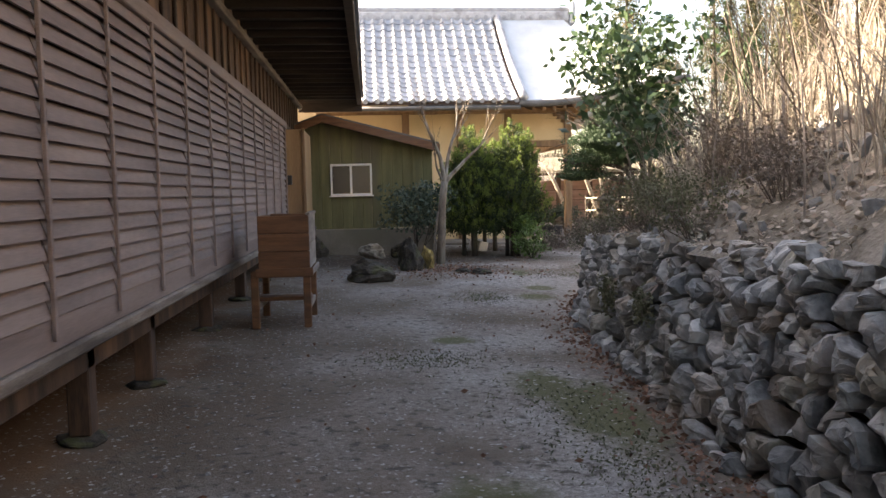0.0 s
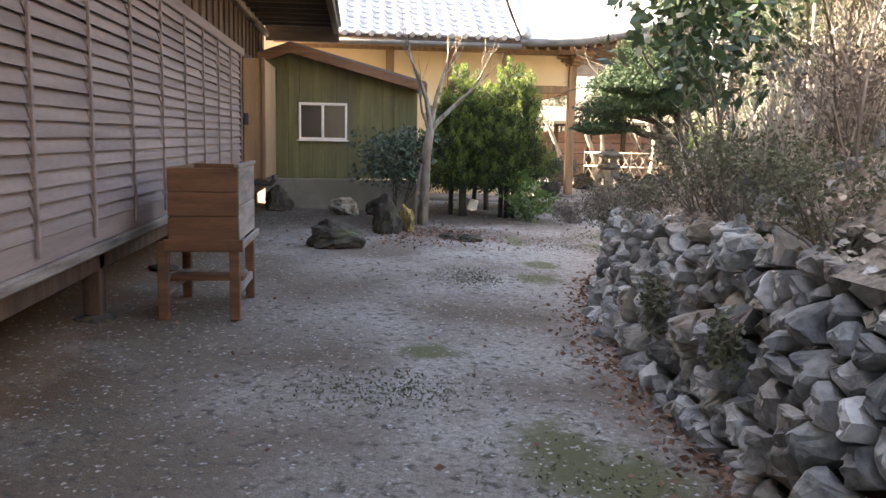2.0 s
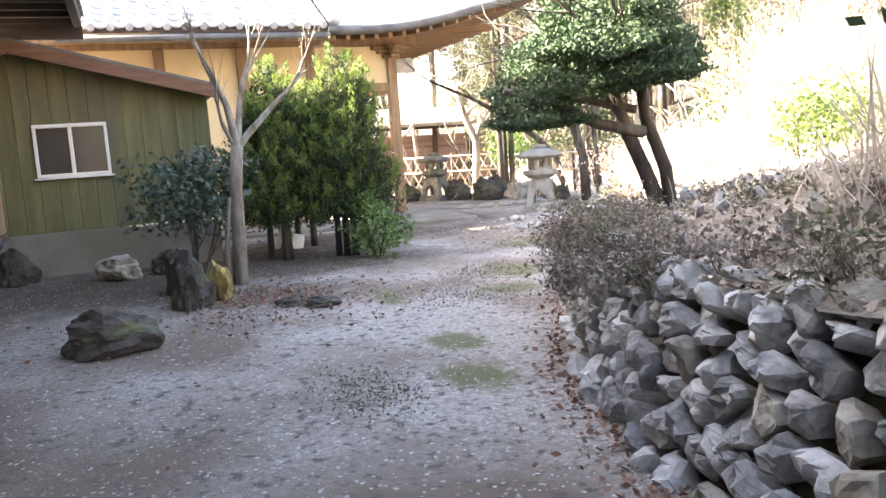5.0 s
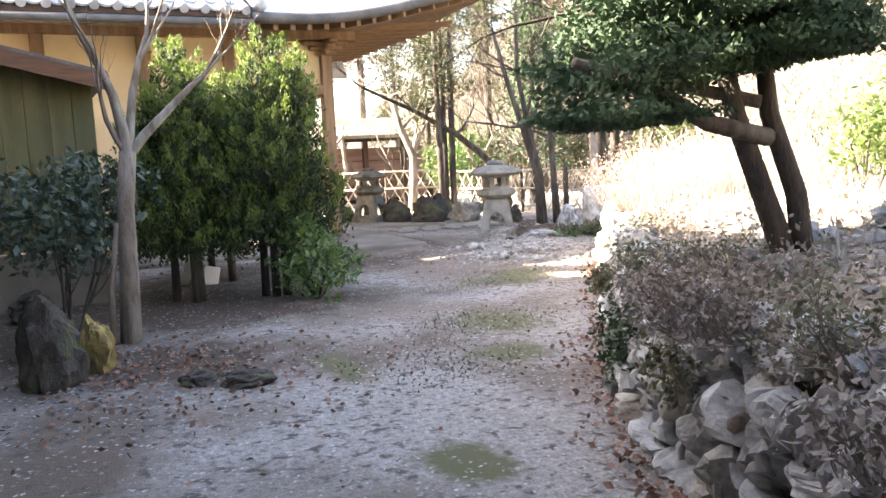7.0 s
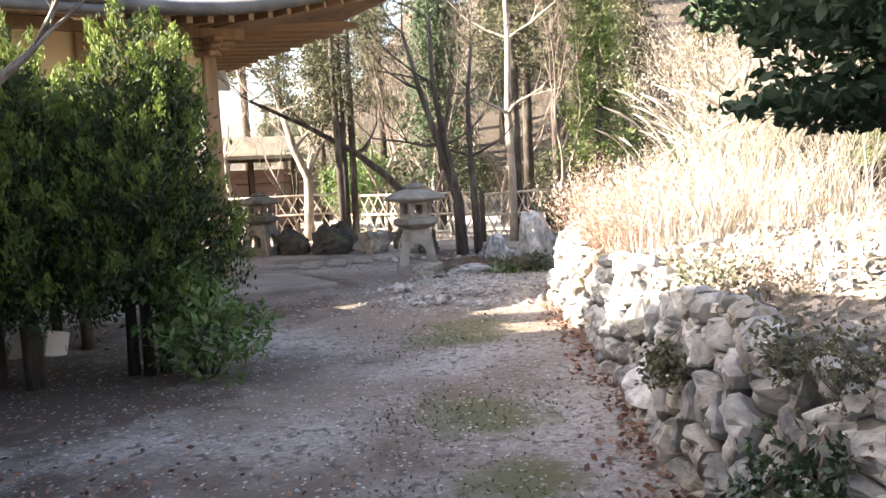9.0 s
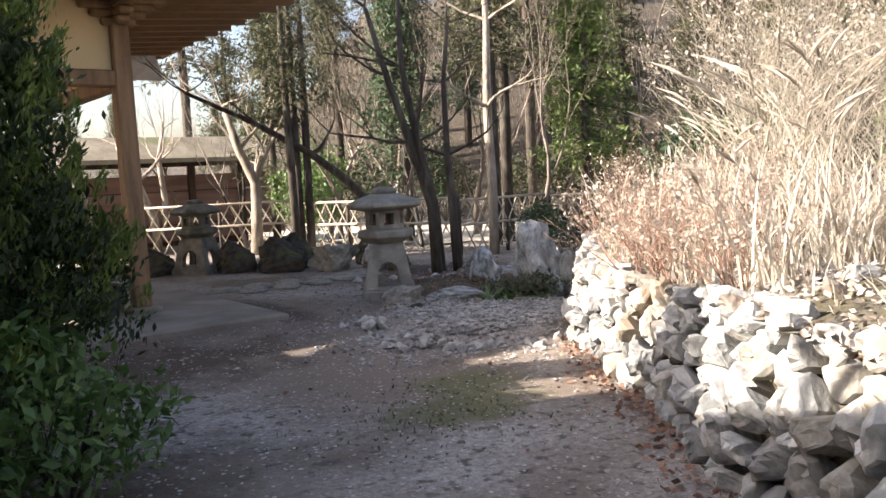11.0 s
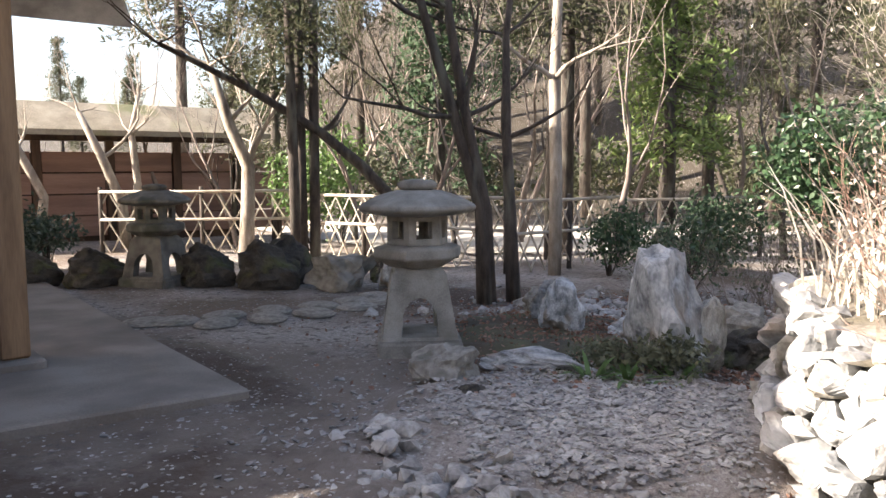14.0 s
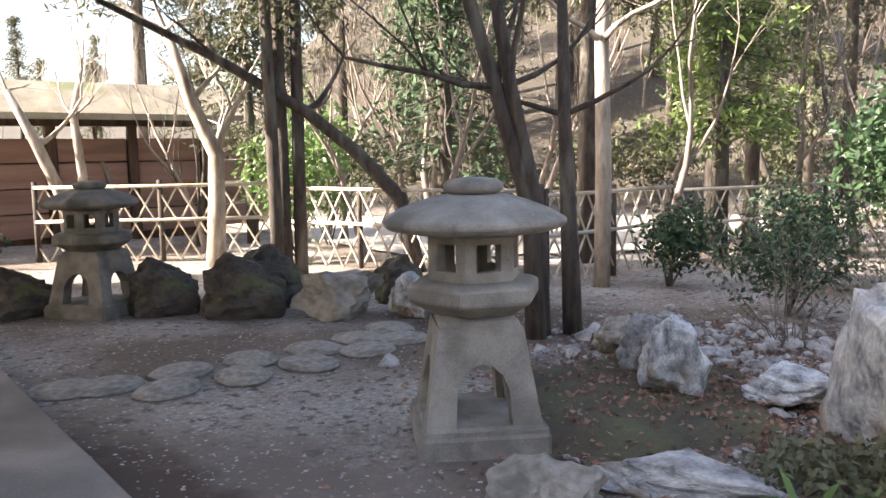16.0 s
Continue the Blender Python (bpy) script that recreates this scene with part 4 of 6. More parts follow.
def fitted_stone(poly, q):
    """A broken wall stone filling the outline: rough tilted face, worn rim, tail in the wall. x along, y inwards, z up."""
    ring = []
    for i, a in enumerate(poly):
        b = poly[(i + 1) % len(poly)]
        m = max(1, round(math.hypot(b[0] - a[0], b[1] - a[1]) / 0.055))
        for j in range(m):
            t = j / m
            ring.append((a[0] + (b[0] - a[0]) * t, a[1] + (b[1] - a[1]) * t))
    k = len(ring)
    planes = [(q.gauss(0, 0.12), q.gauss(-0.04, 0.12), 0.0)] + [(q.gauss(0, 0.7), q.gauss(0, 0.7), q.uniform(-0.05, -0.005)) for i in range(3)]
    o = Vector((q.uniform(0, 50), q.uniform(0, 50), q.uniform(0, 50)))

    def face(x, z, d):
        return (x, d + max(a * x + b * z + c for a, b, c in planes) + 0.034 * noise.noise(Vector((x * 11, z * 11, 0)) + o) + 0.028 * noise.noise(Vector((x * 31, z * 31, 3)) + o), z)

    st = Shape()
    for sc, d, onface in ((0.55, 0.20, 0), (1.0, 0.05, 1), (0.97, 0.008, 1), (0.82, 0.0, 1), (0.58, 0.0, 1), (0.30, 0.0, 1)):
        for x, z in ring:
            w = 1 + 0.10 * noise.noise(Vector((x * 14, z * 14, 9)) + o)
            st.v.append(face(x * sc * w, z * sc * w, d) if onface else (x * sc, d, z * sc - 0.05))
    for i in range(5):
        for j in range(k):
            st.f.append((i * k + j, i * k + (j + 1) % k, (i + 1) * k + (j + 1) % k, (i + 1) * k + j))
    st.v.append(face(0, 0, 0))
    st.f += [(5 * k + j, 5 * k + (j + 1) % k, 6 * k) for j in range(k)]
    return st


# arc length along the foot
run = [(1.50, -6.0, 0.0)]
for i in range(1, 447):
    y = -6.0 + i * 0.05
    x = foot_at(y)
    run.append((x, y, run[-1][2] + math.hypot(x - run[-1][0], 0.05)))
run_x, run_y, run_s = zip(*run)
seeds = []
q = random.Random(31)
v = 0.02
for row in range(9):
    at = q.uniform(0, 0.2)
    while at < run_s[-1]:
        y = float(np.interp(at, run_s, run_y))
        big = (0.85 if y < 6.5 else (1.1 if y < 13 else 0.85)) * (1.15 if row < 3 else 0.9)
        wd = q.choice((0.09, 0.12, 0.15, 0.19, 0.24, 0.32)) * big
        seeds.append((at + wd / 2, v + q.uniform(-0.065, 0.065), q.uniform(-0.012, 0.012) + wd * 0.05))
        at += wd
    v += q.uniform(0.15, 0.19) if row < 2 else q.uniform(0.10, 0.15)
placed = 0
for sx, sv, sw in seeds:
    y = float(np.interp(sx, run_s, run_y))
    x = foot_at(y)
    top = float(np.interp(y, STATIONS, WALL_H)) + 0.04 + 0.07 * noise.noise((sx * 2.3, 0, 4))
    if sv > top:
        continue
    poly = [(sx - 0.45, -0.10), (sx + 0.45, -0.10), (sx + 0.45, top + 0.02), (sx - 0.45, top + 0.02)]
    for ox, ov, ow in seeds:
        dx, dv = ox - sx, ov - sv
        d2 = dx * dx + dv * dv
        if 1e-9 < d2 < 0.6:
            t = 0.5 + (sw - ow) * 0.12 / d2
            poly = clip_half(poly, sx + dx * t, sv + dv * t, dx, dv)
            if len(poly) < 3:
                break
    if len(poly) < 3:
        continue
    cx, cv = sum(p[0] for p in poly) / len(poly), sum(p[1] for p in poly) / len(poly)
    ext = max(math.hypot(p[0] - cx, p[1] - cv) for p in poly)
    if ext < 0.05:
        continue
    y = float(np.interp(cx, run_s, run_y))
    x = foot_at(y)
    tx = (foot_at(y + 0.1) - foot_at(y - 0.1)) / 0.2
    ln = math.hypot(tx, 1)
    nx, ny = 1 / ln, -tx / ln
    shrink = 1 - min(q.choice((0.006, 0.01, 0.014, 0.026)) / ext, 0.3)
    st = fitted_stone([((p[0] - cx) * shrink, (p[1] - cv) * shrink) for p in poly], q)
    off = 0.03 + 0.17 * cv / max(top, 0.3) + q.gauss(0, 0.03)
    # local x runs against the walk's sense so that y points into the bank
    yaw = math.degrees(math.atan2(-ny, -nx)) + 90
    m = pose(x + nx * off, y + ny * off, gz(x, y) + cv, q.uniform(-4, 4), q.uniform(-3, 3), yaw + q.uniform(-5, 5))
    if (m.to_3x3() @ Vector((0, 1, 0))).dot(Vector((nx, ny, 0))) < 0:
        m = m @ Matrix.Rotation(math.pi, 4, "Z")
    if (m.to_3x3() @ Vector((1, 0, 0))).dot(Vector((tx / ln, 1 / ln, 0))) < 0:
        st.v = [(-a, b, c) for a, b, c in st.v]
        st.f = [tuple(reversed(f)) for f in st.f]
    if 7.0 < y < 14.0 and placed < 300 and ext > 0.1:
        part("stone", st.mesh("stone", q.choice((STONE, STONE, STONE, STONE_GREY, STONE_GREY, STONE_WARM))), stone_wall, m)
        placed += 1
    else:
        rest_of_wall[q.choice((0, 0, 1, 2, 2, 3))].add([m @ Vector(c) for c in st.v], st.f)
# small wedging stones and rubble along the top
for i in range(520):
    y = rnd.uniform(2.0, 16.0)
    x = foot_at(y)
    tx = (foot_at(y + 0.1) - foot_at(y - 0.1)) / 0.2
    ln = math.hypot(tx, 1)
    nx, ny = 1 / ln, -tx / ln
    h = float(np.interp(y, STATIONS, WALL_H))
    if i < 150:
        z = rnd.uniform(0, h)
        off, r = 0.07 + 0.17 * z / h, rnd.uniform(0.04, 0.09)
    else:
        off, r = rnd.uniform(0.24, 1.3), rnd.uniform(0.03, 0.11)
        z = bank_z(x + nx * off, y + ny * off) - gz(x, y) + r * 0.15
    m = pose(x + nx * off, y + ny * off, gz(x, y) + z, rnd.uniform(0, 360), rnd.uniform(0, 360), rnd.uniform(0, 360)) @ Matrix.Diagonal((r * 1.5, r, r * 0.6, 1))
    me = rnd.choice(CHUNKS)
    joined.add([m @ v.co for v in me.vertices], [tuple(q.vertices) for q in me.polygons])
for st, mt in zip(rest_of_wall, (STONE, STONE_WARM, STONE, STONE_GREY)):
    tagged(part("wall_stones", st.mesh("wall_stones", mt), stone_wall), kind="stuff")
tagged(part("rubble", joined.mesh("rubble", STONE), stone_wall), kind="stuff")


# ---- stone lanterns ----
def lantern(name, m, label, k, roof_r, s_leg, rock):
    ob = thing(name, m, label, "stone lantern", "stone lanterns in the garden")
    # splayed base cut by an arch on four sides
    base = Shape()
    base.rings([(s_leg * 1.32, -0.05), (s_leg * 1.32, 0.10), (s_leg * 1.24, 0.13)], 4, math.pi / 4)
    part("plinth", bevelled(base.mesh("plinth", rock), 0.02, 2), ob)
    w0, w1, zt = s_leg * 0.82, s_leg * 0.60, 0.56
    arch = Shape()
    for side in range(4):
        r = Matrix.Rotation(side * math.pi / 2, 4, "Z")
        outer, inner = [], []
        N = 9
        for i in range(N):
            a = math.pi * i / (N - 1)
            z = 0.13 + 0.27 * math.sin(a) ** 0.6
            ax = -math.cos(a) * s_leg * 0.40
            inner.append((ax, z))
        for depth in (0, 1):
            for ax, z in inner:
                f = (z - 0.13) / (zt - 0.13)
                d = (w0 + (w1 - w0) * f) * (1.0 if depth == 0 else 0.62)
                arch.v.append(tuple(r @ Vector((ax, -d, z))))
            for i in range(N):
                a = math.pi * i / (N - 1)
                zz = [0.13, 0.28, 0.42, zt, zt, zt, 0.42, 0.28, 0.13][i]
                f = (zz - 0.13) / (zt - 0.13)
                d = w0 + (w1 - w0) * f
                ox = [-d, -d, -d, -d, 0, d, d, d, d][i]
                d2 = d * (1.0 if depth == 0 else 0.62)
                ox = ox if depth == 0 else ox * 0.9
                arch.v.append(tuple(r @ Vector((ox, -d2, zz))))
        o = side * 4 * N
        for i in range(N - 1):
            arch.f.append((o + i, o + i + 1, o + N + i + 1, o + N + i))
            arch.f.append((o + 2 * N + i, o + 3 * N + i, o + 3 * N + i + 1, o + 2 * N + i + 1))
            arch.f.append((o + i, o + 2 * N + i, o + 2 * N + i + 1, o + i + 1))
    part("arched_base", arch.mesh("arched_base", rock), ob)
    c = Shape()
    c.rings([(w1 * 1.41, zt - 0.01), (w1 * 1.25, zt + 0.035), (w1 * 0.9, zt + 0.05)], 4, math.pi / 4)
    part("base_cap", bevelled(c.mesh("base_cap", rock), 0.012), ob)
    tr = Shape()
    tr.rings([(s_leg * 0.66, 0.60), (s_leg * 0.98, 0.66), (s_leg * 1.02, 0.67), (s_leg * 1.02, 0.735), (s_leg * 0.92, 0.75), (s_leg * 0.80, 0.755)], k, 0.2)
    part("platform", bevelled(tr.mesh("platform", rock), 0.008), ob)
    # fire box: pillars between windows, with sill and head
    fr, z0, z1 = s_leg * 0.70, 0.757, 0.965
    fb = Shape()
    for j in range(k):
        a0, a1 = 2 * math.pi * j / k + 0.2, 2 * math.pi * (j + 1) / k + 0.2
        p0, p1 = Vector((math.cos(a0), math.sin(a0), 0)) * fr, Vector((math.cos(a1), math.sin(a1), 0)) * fr
        for t0, t1, za, zb2 in ((0, 0.24, z0, z1), (0.76, 1, z0, z1), (0.24, 0.76, z0, z0 + 0.045), (0.24, 0.76, z1 - 0.04, z1)):
            q = [p0.lerp(p1, t0), p0.lerp(p1, t1)]
            v = [(p.x * sc, p.y * sc, z) for z in (za, zb2) for sc in (1, 0.78) for p in q]
            fb.add(v, [(0, 1, 3, 2), (4, 6, 7, 5), (0, 4, 5, 1), (2, 3, 7, 6), (0, 2, 6, 4), (1, 5, 7, 3)])
    part("fire_box", fb.mesh("fire_box", rock), ob)
    # broad roof with soft swept brim, and cap
    ro = Shape()
    ro.rings([(roof_r * 0.5, 0.955), (roof_r * 0.93, 0.985), (roof_r, 1.01), (roof_r * 0.99, 1.035), (roof_r * 0.82, 1.075), (roof_r * 0.6, 1.11), (roof_r * 0.40, 1.135), (roof_r * 0.30, 1.14)], k * 2 if k < 8 else k, 0.2)
    part("roof", bevelled(ro.mesh("roof", rock), 0.006), ob)
    cp = Shape()
    cp.rings([(roof_r * 0.24, 1.137), (roof_r * 0.32, 1.155), (roof_r * 0.33, 1.185), (roof_r * 0.26, 1.205), (roof_r * 0.10, 1.215)], 12)
    part("cap_stone", cp.mesh("cap_stone", rock, True), ob)
    return ob


lantern("stone_lantern", pose(7.30, 18.56, gz(7.3, 18.56), 0, 0, -33), "weathered granite lantern with arched legs and broad roof", 6, 0.425, 0.315, GRANITE)
lantern("stone_lantern", pose(6.80, 22.70, gz(6.8, 22.7), 0, 0, 35) @ Matrix.Diagonal((0.95, 0.95, 0.90, 1)), "dark weathered lantern with round roof among garden stones", 8, 0.42, 0.33, DARKGRANITE)

# ---- single stones ----
BOULDERS = [worn_rock("boulder", mt, 100 + i, 4, 0.22) for i, mt in enumerate((STONE_DARK, STONE_WARM, STONE, GRANITE, STONE_DARK, YELLOWSTONE))]


def boulder(x, y, w, d, h, kind, yaw, label, sink=0.12, name="boulder", tilt=0):
    ob = thing(name, pose(x, y, gz(x, y) + h * (0.5 - sink), tilt, 0, yaw) @ Matrix.Diagonal((w, d, h, 1)), label, "rock", "", "", BOULDERS[kind])
    return ob


for row in ((-0.05, 11.45, 0.62, 0.46, 0.32, 0, 10, "dark mossy rock lying on the gravel"), (0.62, 12.75, 0.34, 0.30, 0.52, 0, 30, "dark upright rock at the tree's foot"),
            (0.90, 12.98, 0.26, 0.2, 0.44, 5, 70, "yellow lichened upright rock at the tree's foot"), (0.62, 13.5, 0.36, 0.3, 0.45, 0, 20, "grey pointed rock beside the bare tree"),
            (0.0, 15.0, 0.50, 0.35, 0.34, 1, 5, "weathered rock before the shed"), (-1.05, 15.35, 0.44, 0.3, 0.4, 0, 45, "rounded dark rock against the shed plinth"),
            (0.55, 15.2, 0.55, 0.3, 0.26, 0, 80, "low dark rock before the shed"), (1.66, 12.2, 0.3, 0.2, 0.09, 0, 0, "flat dark stone sunk in leaf litter"), (1.42, 12.38, 0.26, 0.18, 0.08, 0, 50, "flat dark stone sunk in leaf litter"),
            (8.14, 17.08, 0.50, 0.36, 0.80, 2, -35, "tall pale standing stone in the planting bed"), (8.40, 16.98, 0.26, 0.26, 0.60, 1, 10, "brown lichened standing stone"),
            (7.46, 17.52, 0.42, 0.62, 0.17, 2, 20, "flat blue-grey stone at the bed's edge"), (6.86, 17.66, 0.46, 0.36, 0.30, 3, 60, "brown stone at the bed's edge"), (6.72, 17.25, 0.24, 0.2, 0.12, 0, 10, "brown stone at the bed's edge"),
            (8.55, 18.35, 0.34, 0.30, 0.44, 2, 15, "blue-grey upright stone in the bed"), (8.80, 18.75, 0.36, 0.30, 0.36, 2, 65, "blue-grey stone in the bed"), (8.95, 17.9, 0.6, 0.4, 0.2, 2, 35, "low slab stone in the bed"),
            (8.85, 16.9, 0.5, 0.4, 0.26, 0, 15, "dark rock at the foot of the bank"), (9.5, 17.4, 0.5, 0.4, 0.35, 1, 75, "grey rock below the bank"), (9.1, 19.2, 0.4, 0.3, 0.3, 1, 25, "rough rock at the tree foot"),
            (8.30, 21.42, 0.72, 0.45, 0.50, 3, -42, "broad pale edging stone"), (7.70, 21.95, 0.66, 0.45, 0.50, 0, -35, "dark mossy edging stone"), (7.20, 22.40, 0.55, 0.4, 0.46, 0, -20, "dark mossy edging stone"),
            (6.20, 23.0, 0.6, 0.4, 0.4, 0, 0, "dark edging stone beside the gravel"), (8.75, 21.0, 0.34, 0.3, 0.36, 2, 20, "small grey edging stone by the gravel"), (8.9, 20.6, 0.36, 0.3, 0.32, 0, 50, "small grey edging stone by the gravel"), (5.6, 23.3, 0.6, 0.4, 0.4, 0, 10, "dark edging stone beside the gravel"),
            (8.1, 22.2, 0.7, 0.5, 0.52, 0, 20, "dark mossy rock behind the edging"), (9.1, 21.6, 0.5, 0.4, 0.42, 0, 20, "dark rock by the trees")):
    boulder(*row)
STEP = worn_rock("stepping_stone", GRANITE, 5, 3, 0.06, 0)
for x, y in ((5.98, 20.50), (6.19, 20.42), (6.43, 20.16), (6.62, 20.46), (6.88, 20.16), (7.08, 20.48), (7.32, 20.16), (7.54, 20.47), (7.80, 20.22), (7.94, 20.54), (8.18, 20.34), (8.31, 20.68)):
    thing("stepping_stone", pose(x, y, gz(x, y) + 0.012, 0, 0, x * 900) @ Matrix.Diagonal((0.33, 0.27, 0.075, 1)), "flat grey stepping stone set in raked gravel", "stepping stone", "stepping stones across the garden", "", STEP)

# bowl, bench and small things at the porch
s = Shape()
prof = [(0.10, 0.0), (0.17, 0.01), (0.255, 0.10), (0.285, 0.21), (0.275, 0.285), (0.29, 0.30), (0.285, 0.315), (0.25, 0.31), (0.24, 0.20), (0.18, 0.10), (0.05, 0.06)]
s.rings(prof, 28)
zp = gz(4.4, 19.1) + 0.055
thing("iron_basin", pose(4.36, 19.22, zp), "round black iron basin on the porch slab", "basin", "", "", s.mesh("iron_basin", BLACK, True))
bench = thing("bench", pose(3.75, 20.6, gz(3.75, 20.6) + 0.055), "low grey wooden bench on the porch slab", "bench")
part("seat", block("seat", -0.5, 0.5, -0.2, 0.2, 0.36, 0.41, GREYWOOD, 0.01), bench)
for x in (-0.42, 0.34):
    part("leg", block("leg", x, x + 0.08, -0.16, 0.16, 0.0, 0.358, GREYWOOD, 0.01), bench)
plank = thing("white_plank", pose(2.0, 16.35, gz(2, 16.3), 0, 22, 0), "white board leaning behind the shrubs", "board")
part("board", block("board", -0.05, 0.05, -0.015, 0.015, 0.0, 0.56, WHITEPAINT, 0.004), plank)
thing("white_block", pose(2.24, 16.3, gz(2.2, 16.3), 0, 0, 20), "small white block on the soil", "block", "", "", block("white_block", -0.1, 0.1, -0.08, 0.08, 0, 0.2, WHITEPAINT, 0.012, pose(0, 0, 0, 0, 14, 0)))


# ---- lattice fence ----
def fence_run(a, b, label):
    a, b = Vector((*a, gz(*a))), Vector((*b, gz(*b)))
    ln = (b - a).to_2d().length
    yaw = math.degrees(math.atan2(b.y - a.y, b.x - a.x))
    ob = thing("bamboo_fence", pose(a.x, a.y, (a.z + b.z) / 2, 0, 0, yaw), label, "fence", "fence panels round the garden")
    for z in (0.93, 0.52):
        q = Shape()
        q.tube([(0, -0.02, z), (ln / 2, -0.02, z + rnd.uniform(-0.015, 0.015)), (ln, -0.02, z)], [0.022] * 3, 7)
        part("rail", q.mesh("rail", FENCEWOOD, True), ob)
    n = max(2, round(ln / 1.2))
    for i in range(n + 1):
        q = Shape()
        q.tube([(ln * i / n, 0.0, -0.1), (ln * i / n, 0, 1.0)], [0.035, 0.03], 8)
        part("post", q.mesh("post", DARKBARK, True), ob)
    i = 0
    x = -0.4
    while x < ln:
        for sgn in (1, -1):
            x0, x1 = (x, x + 0.52) if sgn > 0 else (x + 0.52, x)
            z0, z1 = 0.02, 0.93
            if x0 < 0 or x0 > ln or x1 < 0 or x1 > ln:
                t = [(0 - x0) / (x1 - x0), (ln - x0) / (x1 - x0)]
                ta, tb = max(0, min(t)), min(1, max(t))
                if tb - ta < 0.08:
                    continue
                x0, x1, z0, z1 = x0 + (x1 - x0) * ta, x0 + (x1 - x0) * tb, z0 + (z1 - z0) * ta, z0 + (z1 - z0) * tb
            q = Shape()
            q.tube([(x0, 0.014 * sgn, z0), (x1, 0.014 * sgn, z1)], [0.013, 0.013], 5)
            part("slat", q.mesh("slat", FENCEWOOD), ob)
        x += 0.26
    return ob


for a, b in (((7.2, 26.4), (9.6, 24.7)), ((9.62, 24.68), (10.7, 21.4)), ((10.75, 21.38), (13.0, 21.5)), ((13.02, 21.5), (15.6, 20.9)), ((15.62, 20.9), (18.5, 19.6))):
    fence_run(a, b, "pale diagonal bamboo lattice fence with round rails")


# ---- trees and shrubs ----
def plant(name, label, category, x, y, z, wood, wood_mat, leaves=None, group=""):
    ob = thing(name, pose(x, y, z), label, category, group)
    part("trunk", wood.mesh("trunk", wood_mat, True), ob)
    for lm in leaves or ():
        tagged(part("foliage", lm, ob), kind="stuff")
    return ob


# bare young tree before the shed
w, tips = Shape(), []
w.tube([(0, 0, -0.1), (0.03, 0, 0.5), (0.05, 0.02, 1.0), (0.10, 0.0, 1.42)], [0.085, 0.07, 0.065, 0.062], 10)
w.tube([(-0.12, -0.05, -0.05), (-0.10, 0.0, 0.4), (-0.02, 0.0, 0.9)], [0.03, 0.025, 0.02], 6)
for d, ln, r in (((-0.28, 0, 1), 0.9, 0.048), ((0.62, -0.1, 0.75), 0.85, 0.042), ((0.12, 0.15, 1), 1.0, 0.04), ((-0.5, 0.1, 0.8), 0.6, 0.026)):
    grow(w, (0.10, 0, 1.38), d, ln, r, 3, tips, 0.22, 0.22, 3, 4, 0.65, 0.62)
plant("bare_tree", "leafless young tree with pale bark and upright twigs", "tree", 1.19, 13.8, gz(1.19, 13.8), w, BARK)
# dark evergreen beside it
w, tips = Shape(), []
for i in range(5):
    grow(w, (0, 0, -0.05), (rnd.uniform(-0.3, 0.3), rnd.uniform(-0.3, 0.3), 1), 0.8, 0.018, 1, tips, 0.2, 0.1, 3)
pts = np.vstack([in_blob(1500, -0.05, 0, 0.95, 0.52, 0.45, 0.48, 0.3), in_blob(500, 0.35, 0.2, 1.1, 0.4, 0.4, 0.35, 0.3)])
plant("evergreen_shrub", "dark blue-green evergreen shrub with small leaves", "shrub", 0.80, 14.05, gz(0.8, 14), w, DARKBARK, [leaf_mesh("foliage", pts, 0.075, LEAFBLUE, 0.5)])


def cypress(x, y, h, r, group="cypress shrubs"):
    w = Shape()
    for i in range(4):
        a = rnd.uniform(0, 6.28)
        w.tube([(0.12 * math.cos(a), 0.12 * math.sin(a), -0.05), (0.1 * math.cos(a), 0.1 * math.sin(a), h * 0.5), (0.02, 0, h * 0.85)], [0.045, 0.03, 0.01], 7)
    cols = [(0.0, 0.0, h, 0.62 * r)]
    for i in range(6):
        a = i * 1.05 + rnd.uniform(-0.3, 0.3)
        cols.append((0.50 * r * math.cos(a), 0.50 * r * math.sin(a), h * rnd.uniform(0.62, 0.97), r * rnd.uniform(0.42, 0.58)))
    old, onrm, tip, tnrm = [], [], [], []
    for cx, cy, ch, cr in cols:
        for i in range(62):
            t = rnd.random()
            rr = cr * (1.0 - 0.85 * t ** 1.8) * rnd.uniform(0.55, 1.1)
            a = rnd.uniform(0, 6.28)
            base = np.array([cx + rr * math.cos(a), cy + rr * math.sin(a), 0.19 * h + (ch - 0.19 * h) * 0.92 * t])
            out = np.array([math.cos(a) * 0.55, math.sin(a) * 0.55, 1.0 + 0.5 * t])
            out /= np.linalg.norm(out)
            ln = rnd.uniform(0.14, 0.30)
            f = rng.random((120, 1))
            q = base + out * f * ln + rng.normal(size=(120, 3)) * (0.055 * (1.05 - f) + 0.006)
            # inner part of each spray gets the green with shade in its colour
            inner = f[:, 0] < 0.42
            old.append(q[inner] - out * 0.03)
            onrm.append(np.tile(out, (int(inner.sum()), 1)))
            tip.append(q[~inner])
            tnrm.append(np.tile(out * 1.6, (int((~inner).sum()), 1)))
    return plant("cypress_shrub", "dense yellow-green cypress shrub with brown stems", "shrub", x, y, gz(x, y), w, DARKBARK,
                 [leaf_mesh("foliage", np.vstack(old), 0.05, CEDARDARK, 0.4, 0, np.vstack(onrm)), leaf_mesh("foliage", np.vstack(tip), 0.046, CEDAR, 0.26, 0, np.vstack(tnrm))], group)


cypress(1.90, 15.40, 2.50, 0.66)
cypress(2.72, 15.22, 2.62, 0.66)
